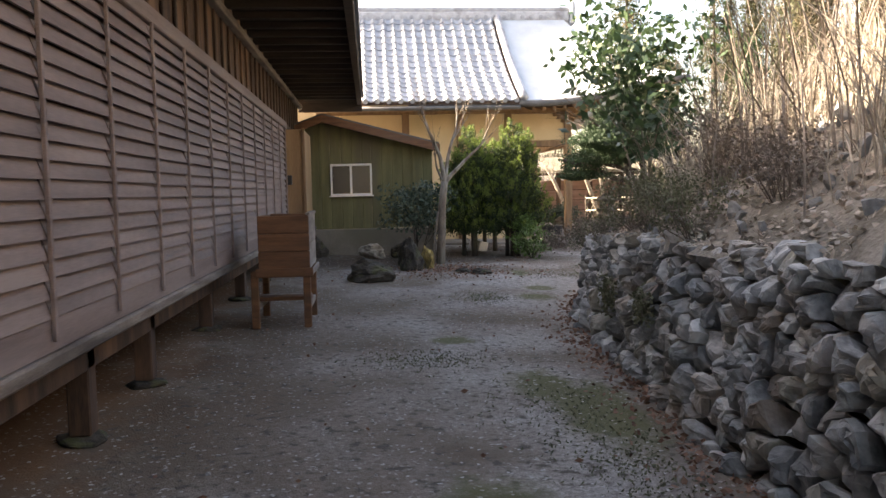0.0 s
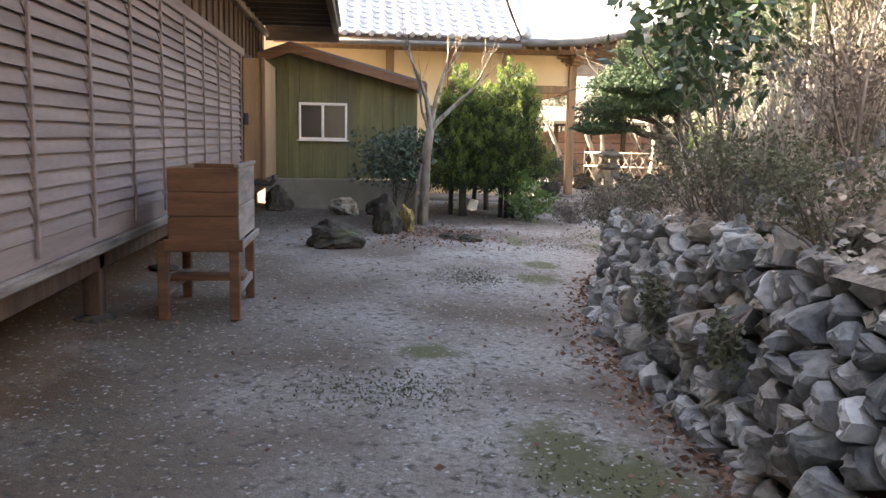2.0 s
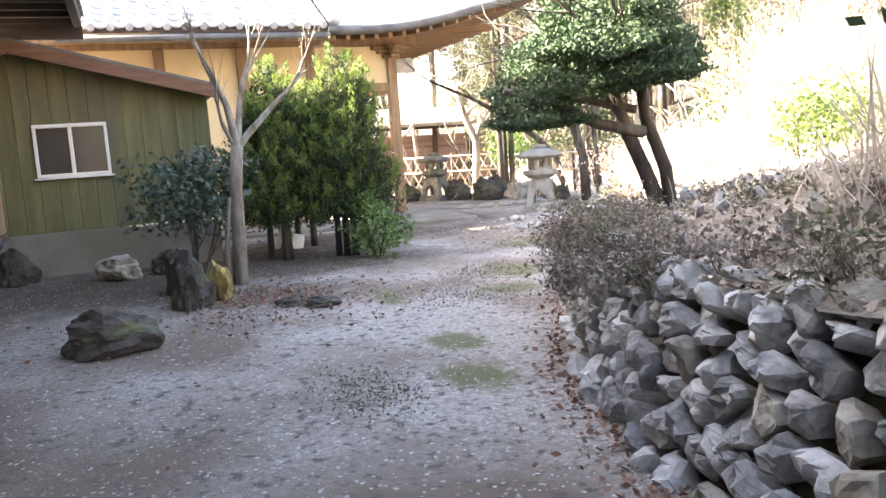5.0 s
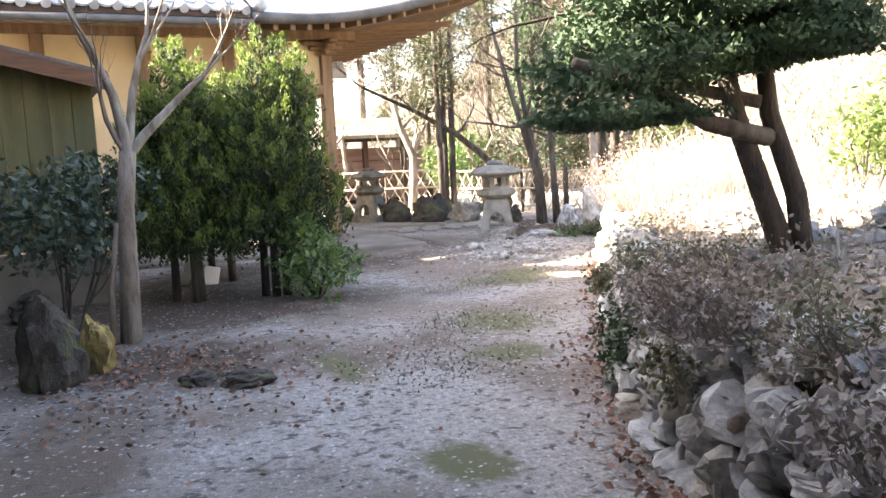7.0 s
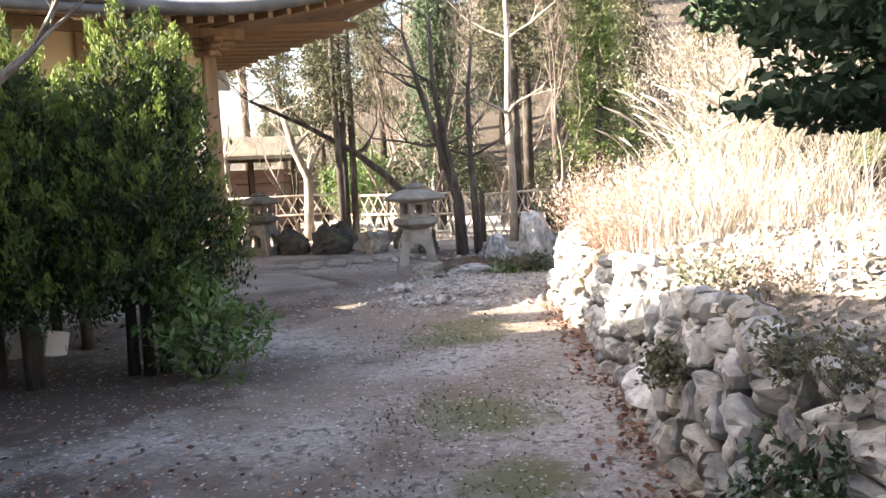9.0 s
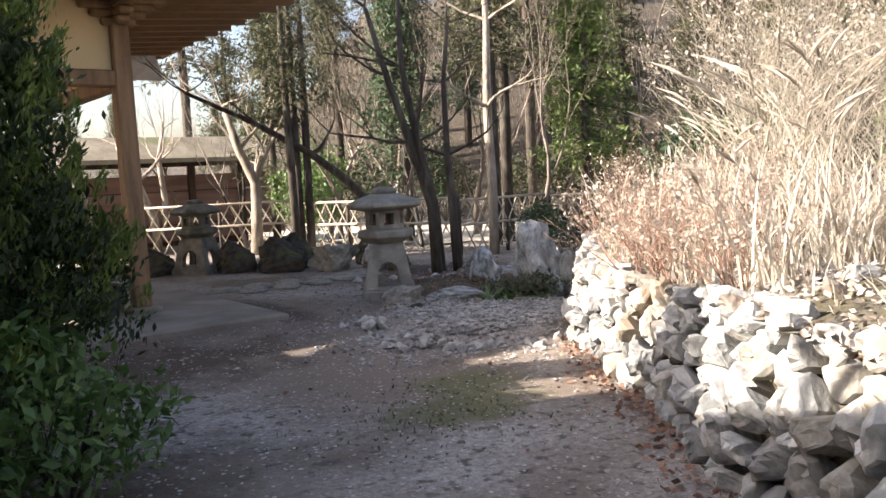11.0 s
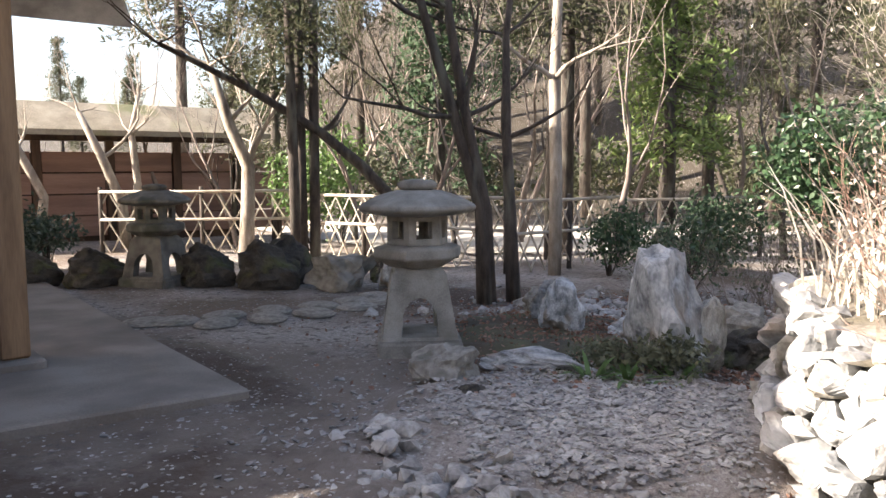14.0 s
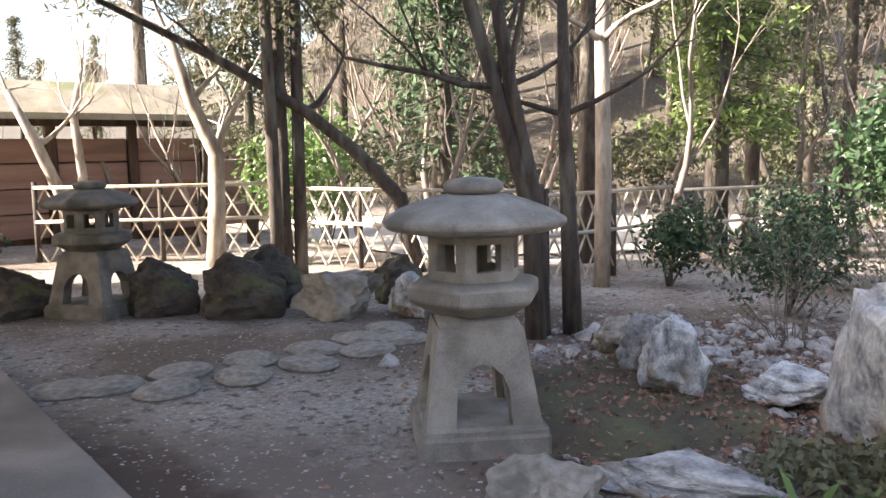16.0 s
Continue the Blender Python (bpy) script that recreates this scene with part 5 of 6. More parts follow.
# this third shrub is added, hidden behind the pair, to shade the gravel
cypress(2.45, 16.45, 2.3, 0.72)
# low green shrub beside the path
w, tips = Shape(), []
for i in range(6):
    grow(w, (0, 0, -0.03), (rnd.uniform(-0.7, 0.7), rnd.uniform(-0.7, 0.7), 1), 0.4, 0.014, 1, tips, 0.2, 0.1, 3)
pts = np.vstack([in_blob(1500, 0, 0, 0.32, 0.46, 0.42, 0.30, 0.3), in_blob(700, -0.12, 0.1, 0.62, 0.28, 0.28, 0.22, 0.3)])
plant("low_shrub", "low bright green clipped shrub at the path's edge", "shrub", 2.98, 14.72, gz(3, 14.7), w, DARKBARK, [leaf_mesh("foliage", pts, 0.07, FRESH, 0.4)])

# cloud-pruned tree on the bank
zt = bank_z(3.6, 9.85) - 0.05
w, tips = Shape(), []
w.tube([(-0.05, 0, -0.05), (-0.16, 0.06, 0.3), (-0.34, 0.05, 0.65), (-0.42, 0.08, 1.05)], [0.06, 0.05, 0.045, 0.035], 10)
w.tube([(-0.02, -0.04, -0.05), (-0.05, -0.02, 0.3), (-0.17, 0.02, 0.65), (-0.2, 0.05, 1.1)], [0.05, 0.045, 0.04, 0.03], 10)
w.tube([(-0.2, 0.0, 0.55), (-0.55, 0.0, 0.62), (-0.9, -0.02, 0.78), (-1.2, 0, 0.85)], [0.04, 0.035, 0.03, 0.02], 8)
w.tube([(-0.25, 0, 0.7), (-0.6, 0.2, 0.8), (-0.9, 0.35, 0.95)], [0.03, 0.025, 0.015], 7)
for d in ((-1, 0, 0.5), (-0.6, 0.6, 0.6), (-0.5, -0.7, 0.5), (0.4, 0.2, 0.8), (0.3, -0.5, 0.6), (-0.9, -0.3, 0.3)):
    grow(w, (-0.25, 0, 0.95), d, 0.75, 0.03, 2, tips, 0.25, 0.05, 3)
pads = [(-1.30, 0.0, 0.74, 0.36, 0.42, 0.18), (-0.85, 0.1, 0.98, 0.60, 0.62, 0.24), (-0.95, -0.25, 1.22, 0.52, 0.50, 0.22), (-0.40, 0.1, 1.32, 0.72, 0.72, 0.28), (-0.55, 0.0, 1.55, 0.50, 0.50, 0.22),
        (-0.10, -0.1, 1.15, 0.42, 0.45, 0.20), (-0.35, -0.4, 1.02, 0.45, 0.36, 0.16), (-0.5, 0.55, 1.1, 0.55, 0.4, 0.2)]
crown = []
for x, y, z, a, b, c in pads:
    p = in_blob(int(22000 * a * b + 1500), 0, 0, 0, a * 0.80, b * 0.87, c, 0.45)
    p[:, 2] = np.where(p[:, 2] < 0, p[:, 2] * 0.35, p[:, 2])
    crown.append(p + np.array([x * 0.68 - 0.05, y * 0.85 + 0.1, 0.57 + (z - 0.62) * 0.84]))
pts = np.vstack(crown)
plant("cloud_pruned_tree", "cloud-pruned evergreen tree with dark leafy pads and twin trunks", "tree", 3.6, 9.85, zt, w, DARKBARK, [leaf_mesh("foliage", pts, 0.034, PINE, 0.45)])

# glossy camellia on the bank
zc = bank_z(2.45, 6.75)
w, tips = Shape(), []
for i in range(4):
    grow(w, (rnd.uniform(-0.1, 0.1), rnd.uniform(-0.1, 0.1), -0.1), (rnd.uniform(-0.3, 0.15), rnd.uniform(-0.3, 0.3), 1), 0.85, 0.015, 2, tips, 0.25, 0.15, 3)
pts = np.vstack([np.array(p) + rng.normal(size=(48, 3)) * 0.12 for p, d in tips] + [in_blob(500, -0.15, 0, 1.15, 0.35, 0.4, 0.5, 0.2)])
plant("camellia_bush", "glossy dark-leaved camellia bush on the bank", "bush", 2.45, 6.75, zc, w, BARK, [leaf_mesh("foliage", pts, 0.085, LEAF, 0.5)])


def twig_bush(x, y, z, r, h, twig, n, name="dry_shrub", label="grey leafless dry shrub on the stone wall", leaf=None, nleaf=0, size=0.03, group="dry shrubs on the wall", depth=2):
    w, tips = Shape(), []
    for i in range(n):
        a = rnd.uniform(0, 6.28)
        q = rnd.uniform(0.2, 1.2)
        grow(w, (0.15 * r * math.cos(a), 0.15 * r * math.sin(a), -0.04), (q * math.cos(a) * r, q * math.sin(a) * r, h), h * rnd.uniform(0.5, 0.75), 0.006, depth, tips, 0.3, 0.1, 3, 3, 0.8, 0.6)
    lv = []
    if leaf:
        p = np.array([t[0] for t in tips])
        p = p[rng.integers(0, len(p), nleaf)] + rng.normal(size=(nleaf, 3)) * 0.04
        lv = [leaf_mesh("foliage", p, size, leaf, 0.5)]
    return plant(name, label, "shrub", x, y, z, w, twig, lv, group)


for x, y, r, h, lf in ((2.05, 4.9, 0.35, 0.40, OLIVE), (2.10, 5.7, 0.40, 0.45, OLIVE), (2.20, 6.35, 0.40, 0.5, OLIVE), (2.25, 7.1, 0.42, 0.5, OLIVE), (2.30, 7.7, 0.40, 0.42, GREYTWIG), (2.35, 8.35, 0.40, 0.32, OLIVE),
                       (2.55, 8.9, 0.45, 0.26, GREYTWIG), (2.85, 9.5, 0.38, 0.24, OLIVE), (2.75, 7.4, 0.40, 0.28, GREYTWIG), (2.5, 5.4, 0.4, 0.5, GREYTWIG), (2.25, 4.2, 0.35, 0.4, GREYTWIG),
                       (3.55, 10.7, 0.35, 0.3, OLIVE), (4.2, 11.3, 0.35, 0.32, GREYTWIG), (4.4, 11.7, 0.3, 0.3, OLIVE), (3.0, 8.3, 0.4, 0.22, OLIVE), (2.9, 6.2, 0.4, 0.5, OLIVE), (3.3, 8.9, 0.4, 0.25, GREYTWIG), (1.98, 8.35, 0.25, 0.3, GREYTWIG)):
    twig_bush(x, y, bank_z(x, y) - 0.03, r, h * (0.9 if y < 6.6 else 0.5), GREYTWIG, 18, leaf=lf, nleaf=1700 if y < 7 else 800, size=0.026)
# dry shrubs spilling over the wall's edge, and creepers on its face
for y, d, r, h, lf in ((8.3, 0.24, 0.40, 0.24, GREYTWIG), (8.75, 0.26, 0.42, 0.24, OLIVE), (9.25, 0.2, 0.42, 0.22, GREYTWIG), (9.4, 0.05, 0.36, 0.18, GREYTWIG), (9.75, 0.3, 0.38, 0.22, GREYTWIG), (10.1, 0.55, 0.4, 0.22, OLIVE), (10.0, 0.15, 0.3, 0.16, GREYTWIG), (10.45, 0.35, 0.3, 0.16, OLIVE), (9.3, 0.7, 0.4, 0.2, GREYTWIG)):
    x = foot_at(y) + d
    twig_bush(x, y, bank_z(foot_at(y) + 0.45, y) - 0.06, r, h, GREYTWIG, 24, "spilling_shrub", "dry brown shrub spilling over the stone wall", lf, 900, 0.024, "dry shrubs on the wall")
for y, z, r in ((10.55, 0.50, 0.22), (10.75, 0.30, 0.18), (9.75, 0.55, 0.2), (6.2, 0.55, 0.2), (5.2, 0.6, 0.16), (11.6, 0.55, 0.14)):
    x = foot_at(y) + 0.06
    w = Shape()
    for i in range(5):
        w.tube([(0.12, 0, 0.1), (rnd.uniform(-0.04, 0.02), rnd.uniform(-r, r) * 0.5, 0), (rnd.uniform(-0.03, 0.02), rnd.uniform(-r, r), -r * rnd.uniform(0.4, 1.1))], [0.005, 0.004, 0.002], 4)
    plant("creeping_fern", "small dark green creeper hanging on the stone wall", "creeper", x, y, gz(x, y) + z, w, TWIG, [leaf_mesh("foliage", in_blob(520, 0, 0, -0.05, 0.07, r, r * 0.9, 0.1), 0.035, OLIVE if z > 0.52 else LEAF, 0.5)], "creepers on the wall")
# leaf cover in the pale colour that stands in for strong light
p = []
for i in range(11000):
    y = rnd.uniform(3.0, 13.4)
    x = foot_at(y) + 0.22 + 3.6 * rnd.random() ** 1.8
    if foot_near(x, y)[0] > 0.2:
        p.append((x, y, bank_z(x, y) + rnd.uniform(0.0, 0.035)))
tagged(new("dry_leaf_cover", leaf_mesh("dry_leaf_cover", p, 0.05, DRYLEAF, 0.5, flat=0.6)), "dry leaves covering the bank, coloured pale for the strong light", "leaves", "", "stuff")
# reddish shrubs by the sunlit wall
for x, y, r, h in ((6.55, 14.55, 0.5, 0.62), (6.95, 14.7, 0.5, 0.6), (7.3, 15.1, 0.45, 0.55), (6.2, 14.0, 0.45, 0.55), (7.4, 14.4, 0.5, 0.6), (5.85, 13.4, 0.4, 0.45), (6.6, 13.9, 0.45, 0.5), (7.9, 15.5, 0.5, 0.7), (8.3, 15.0, 0.5, 0.7), (7.0, 13.6, 0.5, 0.5)):
    twig_bush(x, y, bank_z(x, y), r, h, REDTWIG, 22, "red_twig_shrub", "reddish leafless shrub in the sun above the wall", STRAW, 350, 0.03, "reddish shrubs on the wall")


def blades(name, n, area, lo, hi, material, label, category, width=0.006, lean=0.5, clump=None):
    s = Shape()
    for i in range(n):
        x, y = area()
        z = bank_z(x, y)
        a, ln = rnd.uniform(0, 6.28), rnd.uniform(lo, hi)
        q = rnd.uniform(0.1, lean)
        dx, dy = math.cos(a), math.sin(a)
        sx, sy = -dy * width, dx * width
        v = []
        for t, wd in ((0, 1), (0.4, 1), (0.75, 0.7), (1, 0.15)):
            r, hh = q * ln * t * t * 1.2, ln * (t - 0.35 * q * t * t)
            v += [(x + dx * r + sx * wd, y + dy * r + sy * wd, z + hh - 0.02), (x + dx * r - sx * wd, y + dy * r - sy * wd, z + hh - 0.02)]
        s.add(v, [(0, 1, 3, 2), (2, 3, 5, 4), (4, 5, 7, 6)])
    return tagged(new(name, s.mesh(name, material)), label, category, "", "stuff")


def on_bank(y0, y1, d0, d1):
    def pick():
        while True:
            y, d = rnd.uniform(y0, y1), rnd.uniform(d0, d1)
            x = foot_at(y) + d
            if foot_near(x, y)[0] > 0.3:
                return x, y
    return pick


def clumps(y0, y1, d0, d1, k, spread):
    f = on_bank(y0, y1, d0, d1)
    cs = [f() for i in range(k)]

    def pick():
        while True:
            c = rnd.choice(cs)
            x, y = c[0] + rnd.gauss(0, spread), c[1] + rnd.gauss(0, spread)
            if foot_near(x, y)[0] > 0.25:
                return x, y
    return pick


blades("dry_grass", 7500, clumps(1.0, 7.8, 0.7, 5.0, 150, 0.13), 0.2, 0.75, STRAW, "withered straw-coloured grass on the bank", "grass", 0.005, 0.9)
blades("dry_grass", 2000, clumps(12.8, 16.2, 0.4, 3.4, 75, 0.10), 0.15, 0.85, STRAW, "tall sunlit dry grass above the stone wall", "grass", 0.006, 0.8)
blades("dry_grass", 4500, on_bank(8.0, 16.5, 0.6, 9.0), 0.06, 0.24, STRAW, "short dry grass on the sunlit slope", "grass", 0.005, 0.9)
blades("dead_stems", 2000, clumps(1.5, 6.4, 0.9, 6.0, 120, 0.25), 0.5, 1.7, GREYTWIG, "grey dead stems standing on the bank", "stems", 0.005, 0.7)
# pampas plumes
s = Shape()
tuft = clumps(13.4, 16.2, 0.4, 3.2, 14, 0.16)
for i in range(130):
    x, y = tuft()
    z, a, ln = bank_z(x, y) - 0.02, rnd.uniform(0, 6.28), rnd.uniform(0.7, 1.3) * (1.0 if foot_near(x, y)[0] < 0.9 else 1.5)
    pts = [(x + math.cos(a) * 0.45 * ln * t ** 2.2, y + math.sin(a) * 0.45 * ln * t ** 2.2, z + ln * (t - 0.22 * t ** 3)) for t in (0, 0.3, 0.6, 0.8, 0.9, 1.0)]
    s.tube(pts[:4], [0.005, 0.004, 0.003, 0.003], 4)
    s.tube(pts[3:], [0.004, 0.013, 0.002], 5)
tagged(new("pampas_grass", s.mesh("pampas_grass", STRAW)), "pale arching pampas stalks above the wall", "grass", "", "stuff")

# tall pale bare shrubs in the sun on the bank
for x, y, r, h in ((8.6, 14.6, 0.8, 1.7), (9.6, 15.2, 0.9, 2.1), (10.6, 15.6, 0.9, 2.3), (9.0, 13.6, 0.8, 1.6), (11.8, 15.9, 1.0, 2.4), (10.4, 14.2, 0.9, 2.0)):
    twig_bush(x, y, bank_z(x, y), r, h, STRAW, 26, "pale_bare_shrub", "tall pale leafless shrub in the sun on the bank", STRAW, 500, 0.04, "tall pale shrubs on the bank", 3)

# ---- garden trees ----
def limb_tree(name, label, x, y, trunks, bark, depth, kids, ln, group="garden trees", up=0.2, leaf=None, nleaf=0, size=0.05, z=None, fol=None):
    w, tips = Shape(), []
    for pts, rad in trunks:
        w.tube(pts, rad, 9)
        k = len(pts)
        for i in range(max(1, k // 2), k):
            for j in range(2 if i < k - 1 else 3):
                d = Vector((rnd.gauss(0, 1), rnd.gauss(0, 1), rnd.uniform(0.1, 1.0)))
                if i == k - 1 and j == 0:
                    d = Vector(pts[-1]) - Vector(pts[-2])
                grow(w, pts[i], d, ln * rnd.uniform(0.6, 1.1), max(rad[i] * 0.5, 0.012), depth, tips, 0.25, up, kids, 4, 0.75, 0.65)
    lv = []
    if leaf and nleaf:
        p = np.array([t[0] for t in tips])
        lv = [leaf_mesh("foliage", p[rng.integers(0, len(p), nleaf)] + rng.normal(size=(nleaf, 3)) * 0.12, size, leaf, 0.4)]
    return plant(name, label, "tree", x, y, gz(x, y) + far_hill(x, y) if z is None else z, w, bark, lv, group)


limb_tree("garden_tree", "dark-barked bare tree with twin leaning trunks", 9.0, 19.82,
          [([(0, 0, -0.1), (-0.03, 0.02, 0.9), (-0.22, 0.18, 1.8), (-0.42, 0.36, 2.7), (-0.6, 0.5, 3.6)], [0.085, 0.062, 0.054, 0.044, 0.03]),
           ([(0.1, 0.05, -0.1), (0.02, 0.0, 0.9), (-0.15, 0.1, 1.8), (-0.28, 0.2, 2.8), (-0.2, 0.3, 3.8)], [0.08, 0.058, 0.05, 0.042, 0.028])], DARKBARK, 4, 3, 1.15)
limb_tree("garden_tree", "bare tree with dark upright branches", 9.32, 19.75, [([(0, 0, -0.1), (-0.05, 0, 0.8), (-0.1, 0, 1.6), (-0.02, 0.1, 2.6), (0.1, 0.1, 3.4)], [0.08, 0.062, 0.048, 0.035, 0.025])], DARKBARK, 4, 3, 1.15)
limb_tree("leaning_tree", "bare plum tree with a long leaning dark trunk", 10.35, 22.95, [([(0, 0, -0.1), (-0.2, 0.08, 0.84), (-0.6, 0.3, 1.35), (-1.05, 0.6, 1.8), (-1.86, 1.0, 2.35), (-2.9, 1.4, 2.9)], [0.10, 0.09, 0.075, 0.065, 0.05, 0.03])], DARKBARK, 4, 3, 0.9)
limb_tree("plum_tree", "pale-trunked bare plum tree", 8.72, 24.75, [([(0, 0, -0.1), (0.05, 0, 0.7), (0.1, 0.05, 1.3), (-0.15, 0.1, 1.9), (-0.4, 0.1, 2.7)], [0.12, 0.10, 0.095, 0.08, 0.05])], PALEBARK, 3, 3, 1.0)
limb_tree("plum_tree", "pale-trunked bare plum tree", 7.7, 26.9, [([(0, 0, -0.1), (-0.05, 0, 0.7), (-0.3, 0.05, 1.4), (-0.6, 0.1, 2.1)], [0.09, 0.08, 0.07, 0.04]), ([(0.1, 0, 0.3), (0.2, 0, 1.0), (0.15, 0.05, 1.8), (0.3, 0.1, 2.4)], [0.06, 0.06, 0.05, 0.03])], PALEBARK, 3, 3, 0.8)
limb_tree("plum_tree", "pale-trunked bare plum tree", 6.5, 27.2, [([(0, 0, -0.1), (0.1, 0, 0.8), (-0.2, 0.05, 1.5), (-0.5, 0.1, 2.0)], [0.08, 0.07, 0.06, 0.035])], PALEBARK, 3, 3, 0.9)
w = Shape()
for dx, dy in ((-0.14, 0), (0.0, 0.08), (0.13, -0.02)):
    w.tube([(dx, dy, -0.1), (dx * 1.1, dy, 1.2), (dx * 1.3, dy, 3.0), (dx * 1.4, dy, 5.0)], [0.075, 0.07, 0.06, 0.03], 9)
pts = np.vstack([in_blob(600, rnd.uniform(-0.5, 0.5), rnd.uniform(-0.5, 0.5), 2.6 + i * 0.35, 0.6, 0.6, 0.4, 0.2) for i in range(8)])
plant("triple_stem_tree", "three straight dark stems with thin green foliage", "tree", 9.1, 23.65, gz(9.1, 23.6), w, DARKBARK, [leaf_mesh("foliage", pts, 0.09, FOREST, 0.35)], "garden trees")
limb_tree("lichen_tree", "slender trunk with pale lichen blotches", 11.15, 21.0, [([(0, 0, -0.1), (0.02, 0, 1.2), (-0.02, 0, 2.4), (0.05, 0, 3.8), (0.0, 0, 5)], [0.085, 0.08, 0.07, 0.055, 0.03])], PALEBARK, 2, 3, 1.1)


def bush_ball(x, y, r, h, mt, label, n=1600, size=0.07, name="evergreen_bush", group="garden bushes", z=None):
    w, tips = Shape(), []
    for i in range(5):
        grow(w, (0, 0, -0.05), (rnd.uniform(-0.6, 0.6), rnd.uniform(-0.6, 0.6), 1), h * 0.6, 0.016, 1, tips, 0.2, 0.1, 3)
    pts = np.vstack([in_blob(n // 4, rnd.uniform(-0.4, 0.4) * r, rnd.uniform(-0.4, 0.4) * r, h * rnd.uniform(0.45, 0.72), r * 0.68, r * 0.68, h * 0.34, 0.3) for i in range(4)])
    return plant(name, label, "bush", x, y, gz(x, y) + far_hill(x, y) if z is None else z, w, DARKBARK, [leaf_mesh("foliage", pts, size, mt, 0.45)], group)


bush_ball(11.7, 20.6, 0.55, 0.95, PINE, "rounded dark green bush by the fence")
bush_ball(12.9, 19.9, 0.75, 1.1, PINE, "rounded dark green bush by the fence", 2200)
bush_ball(11.2, 19.1, 0.6, 0.95, LEAF, "dark green bush in the planting bed")
bush_ball(14.8, 19.6, 0.95, 2.3, LEAF, "tall glossy evergreen bush", 3200, 0.12)
bush_ball(16.5, 19.2, 1.2, 2.8, LEAF, "tall glossy evergreen bush", 3200, 0.13)
bush_ball(6.4, 11.5, 0.7, 0.95, BAMBOOLEAF, "yellow-green bush on the sunlit bank", 2400, 0.06, z=bank_z(6.4, 11.5))
bush_ball(5.6, 24.2, 0.5, 0.8, LEAFBLUE, "dark bush beside the porch")
bush_ball(6.1, 24.6, 0.45, 0.7, LEAFBLUE, "dark bush beside the lantern")
bush_ball(9.9, 24.9, 0.7, 1.7, FRESH, "light green bush by the fence", 1600, 0.09)
bush_ball(10.9, 25.8, 0.9, 2.3, FRESH, "light green leafy bush behind the fence", 2000, 0.10)
bush_ball(8.0, 16.95, 0.32, 0.36, OLIVE, "low olive groundcover by the standing stone", 900, 0.05)
bush_ball(7.75, 17.2, 0.3, 0.26, OLIVE, "low olive groundcover in the bed", 800, 0.045)
for x, y in ((10.3, 18.6), (10.9, 17.9), (12.2, 18.6), (9.9, 17.6), (13.6, 18.6)):
    twig_bush(x, y, bank_z(x, y) if foot_near(x, y)[0] > 0 else gz(x, y), 0.6, 0.8, GREYTWIG, 13, "bare_shrub", "bare brown shrub at the back of the bed", OLIVE, 250, 0.04, "bare shrubs in the bed")
# strap-leaved plants
for x, y in ((7.62, 16.92), (7.85, 16.75), (7.45, 17.05)):
    s = Shape()
    for i in range(16):
        a, ln, q = rnd.uniform(0, 6.28), rnd.uniform(0.18, 0.34), rnd.uniform(0.4, 1.1)
        dx, dy = math.cos(a), math.sin(a)
        v = []
        for t, wd in ((0, 0.7), (0.35, 1), (0.7, 0.8), (1, 0.1)):
            r, hh = q * ln * t, ln * (t - 0.75 * t * t * q)
            v += [(dx * r - dy * 0.016 * wd, dy * r + dx * 0.016 * wd, hh), (dx * r + dy * 0.016 * wd, dy * r - dx * 0.016 * wd, hh)]
        s.add(v, [(0, 1, 3, 2), (2, 3, 5, 4), (4, 5, 7, 6)])
    thing("strap_leaf_plant", pose(x, y, gz(x, y) + 0.02), "green strap-leaved plant at the bed's edge", "plant", "strap-leaved plants", "", s.mesh("strap_leaf_plant", FRESH))

# ---- woodland beyond ----
def conifer(h, r, mt, nb=150, per=38, bare=0.35, size=0.17):
    w = Shape()
    w.tube([(0, 0, -0.5), (0.05, 0, h * 0.4), (0, 0.05, h * 0.75), (0, 0, h)], [0.16, 0.12, 0.07, 0.02], 8)
    pts = []
    for i in range(nb):
        t = rnd.random()
        z = h * (bare + (1 - bare) * t)
        a = rnd.uniform(0, 6.28)
        ln = r * (1 - 0.8 * t) * rnd.uniform(0.6, 1.1)
        tip = Vector((ln * math.cos(a), ln * math.sin(a), z - 0.25 * ln))
        w.tube([(0, 0, z), tip], [0.022, 0.004], 3, False)
        k = rng.random((per, 1)) ** 0.7
        pts.append(np.array([0, 0, z]) + k * (np.array(tip) - np.array([0, 0, z])) + rng.normal(size=(per, 3)) * np.array([0.14, 0.14, 0.12]))
    return w, leaf_mesh("foliage", np.vstack(pts), size, mt, 0.3, 0.4)


protos = []
for h, r, mt, bare in ((9.0, 1.7, FOREST, 0.28), (11.0, 1.8, FOREST, 0.4), (7.5, 1.5, PINE, 0.22), (8.0, 1.6, BAMBOOLEAF, 0.3)):
    w, lm = conifer(h, r, mt, bare=bare)
    protos.append((w.mesh("trunk", DARKBARK, True), lm))
bare_protos = []
for i in range(3):
    w, tips = Shape(), []
    grow(w, (0, 0, -0.3), (0.1, 0, 1), 2.3, 0.075, 5, tips, 0.22, 0.2, 3, 5, 0.7, 0.68)
    bare_protos.append(w.mesh("trunk", (TWIG, DARKBARK, BARK)[i], True))


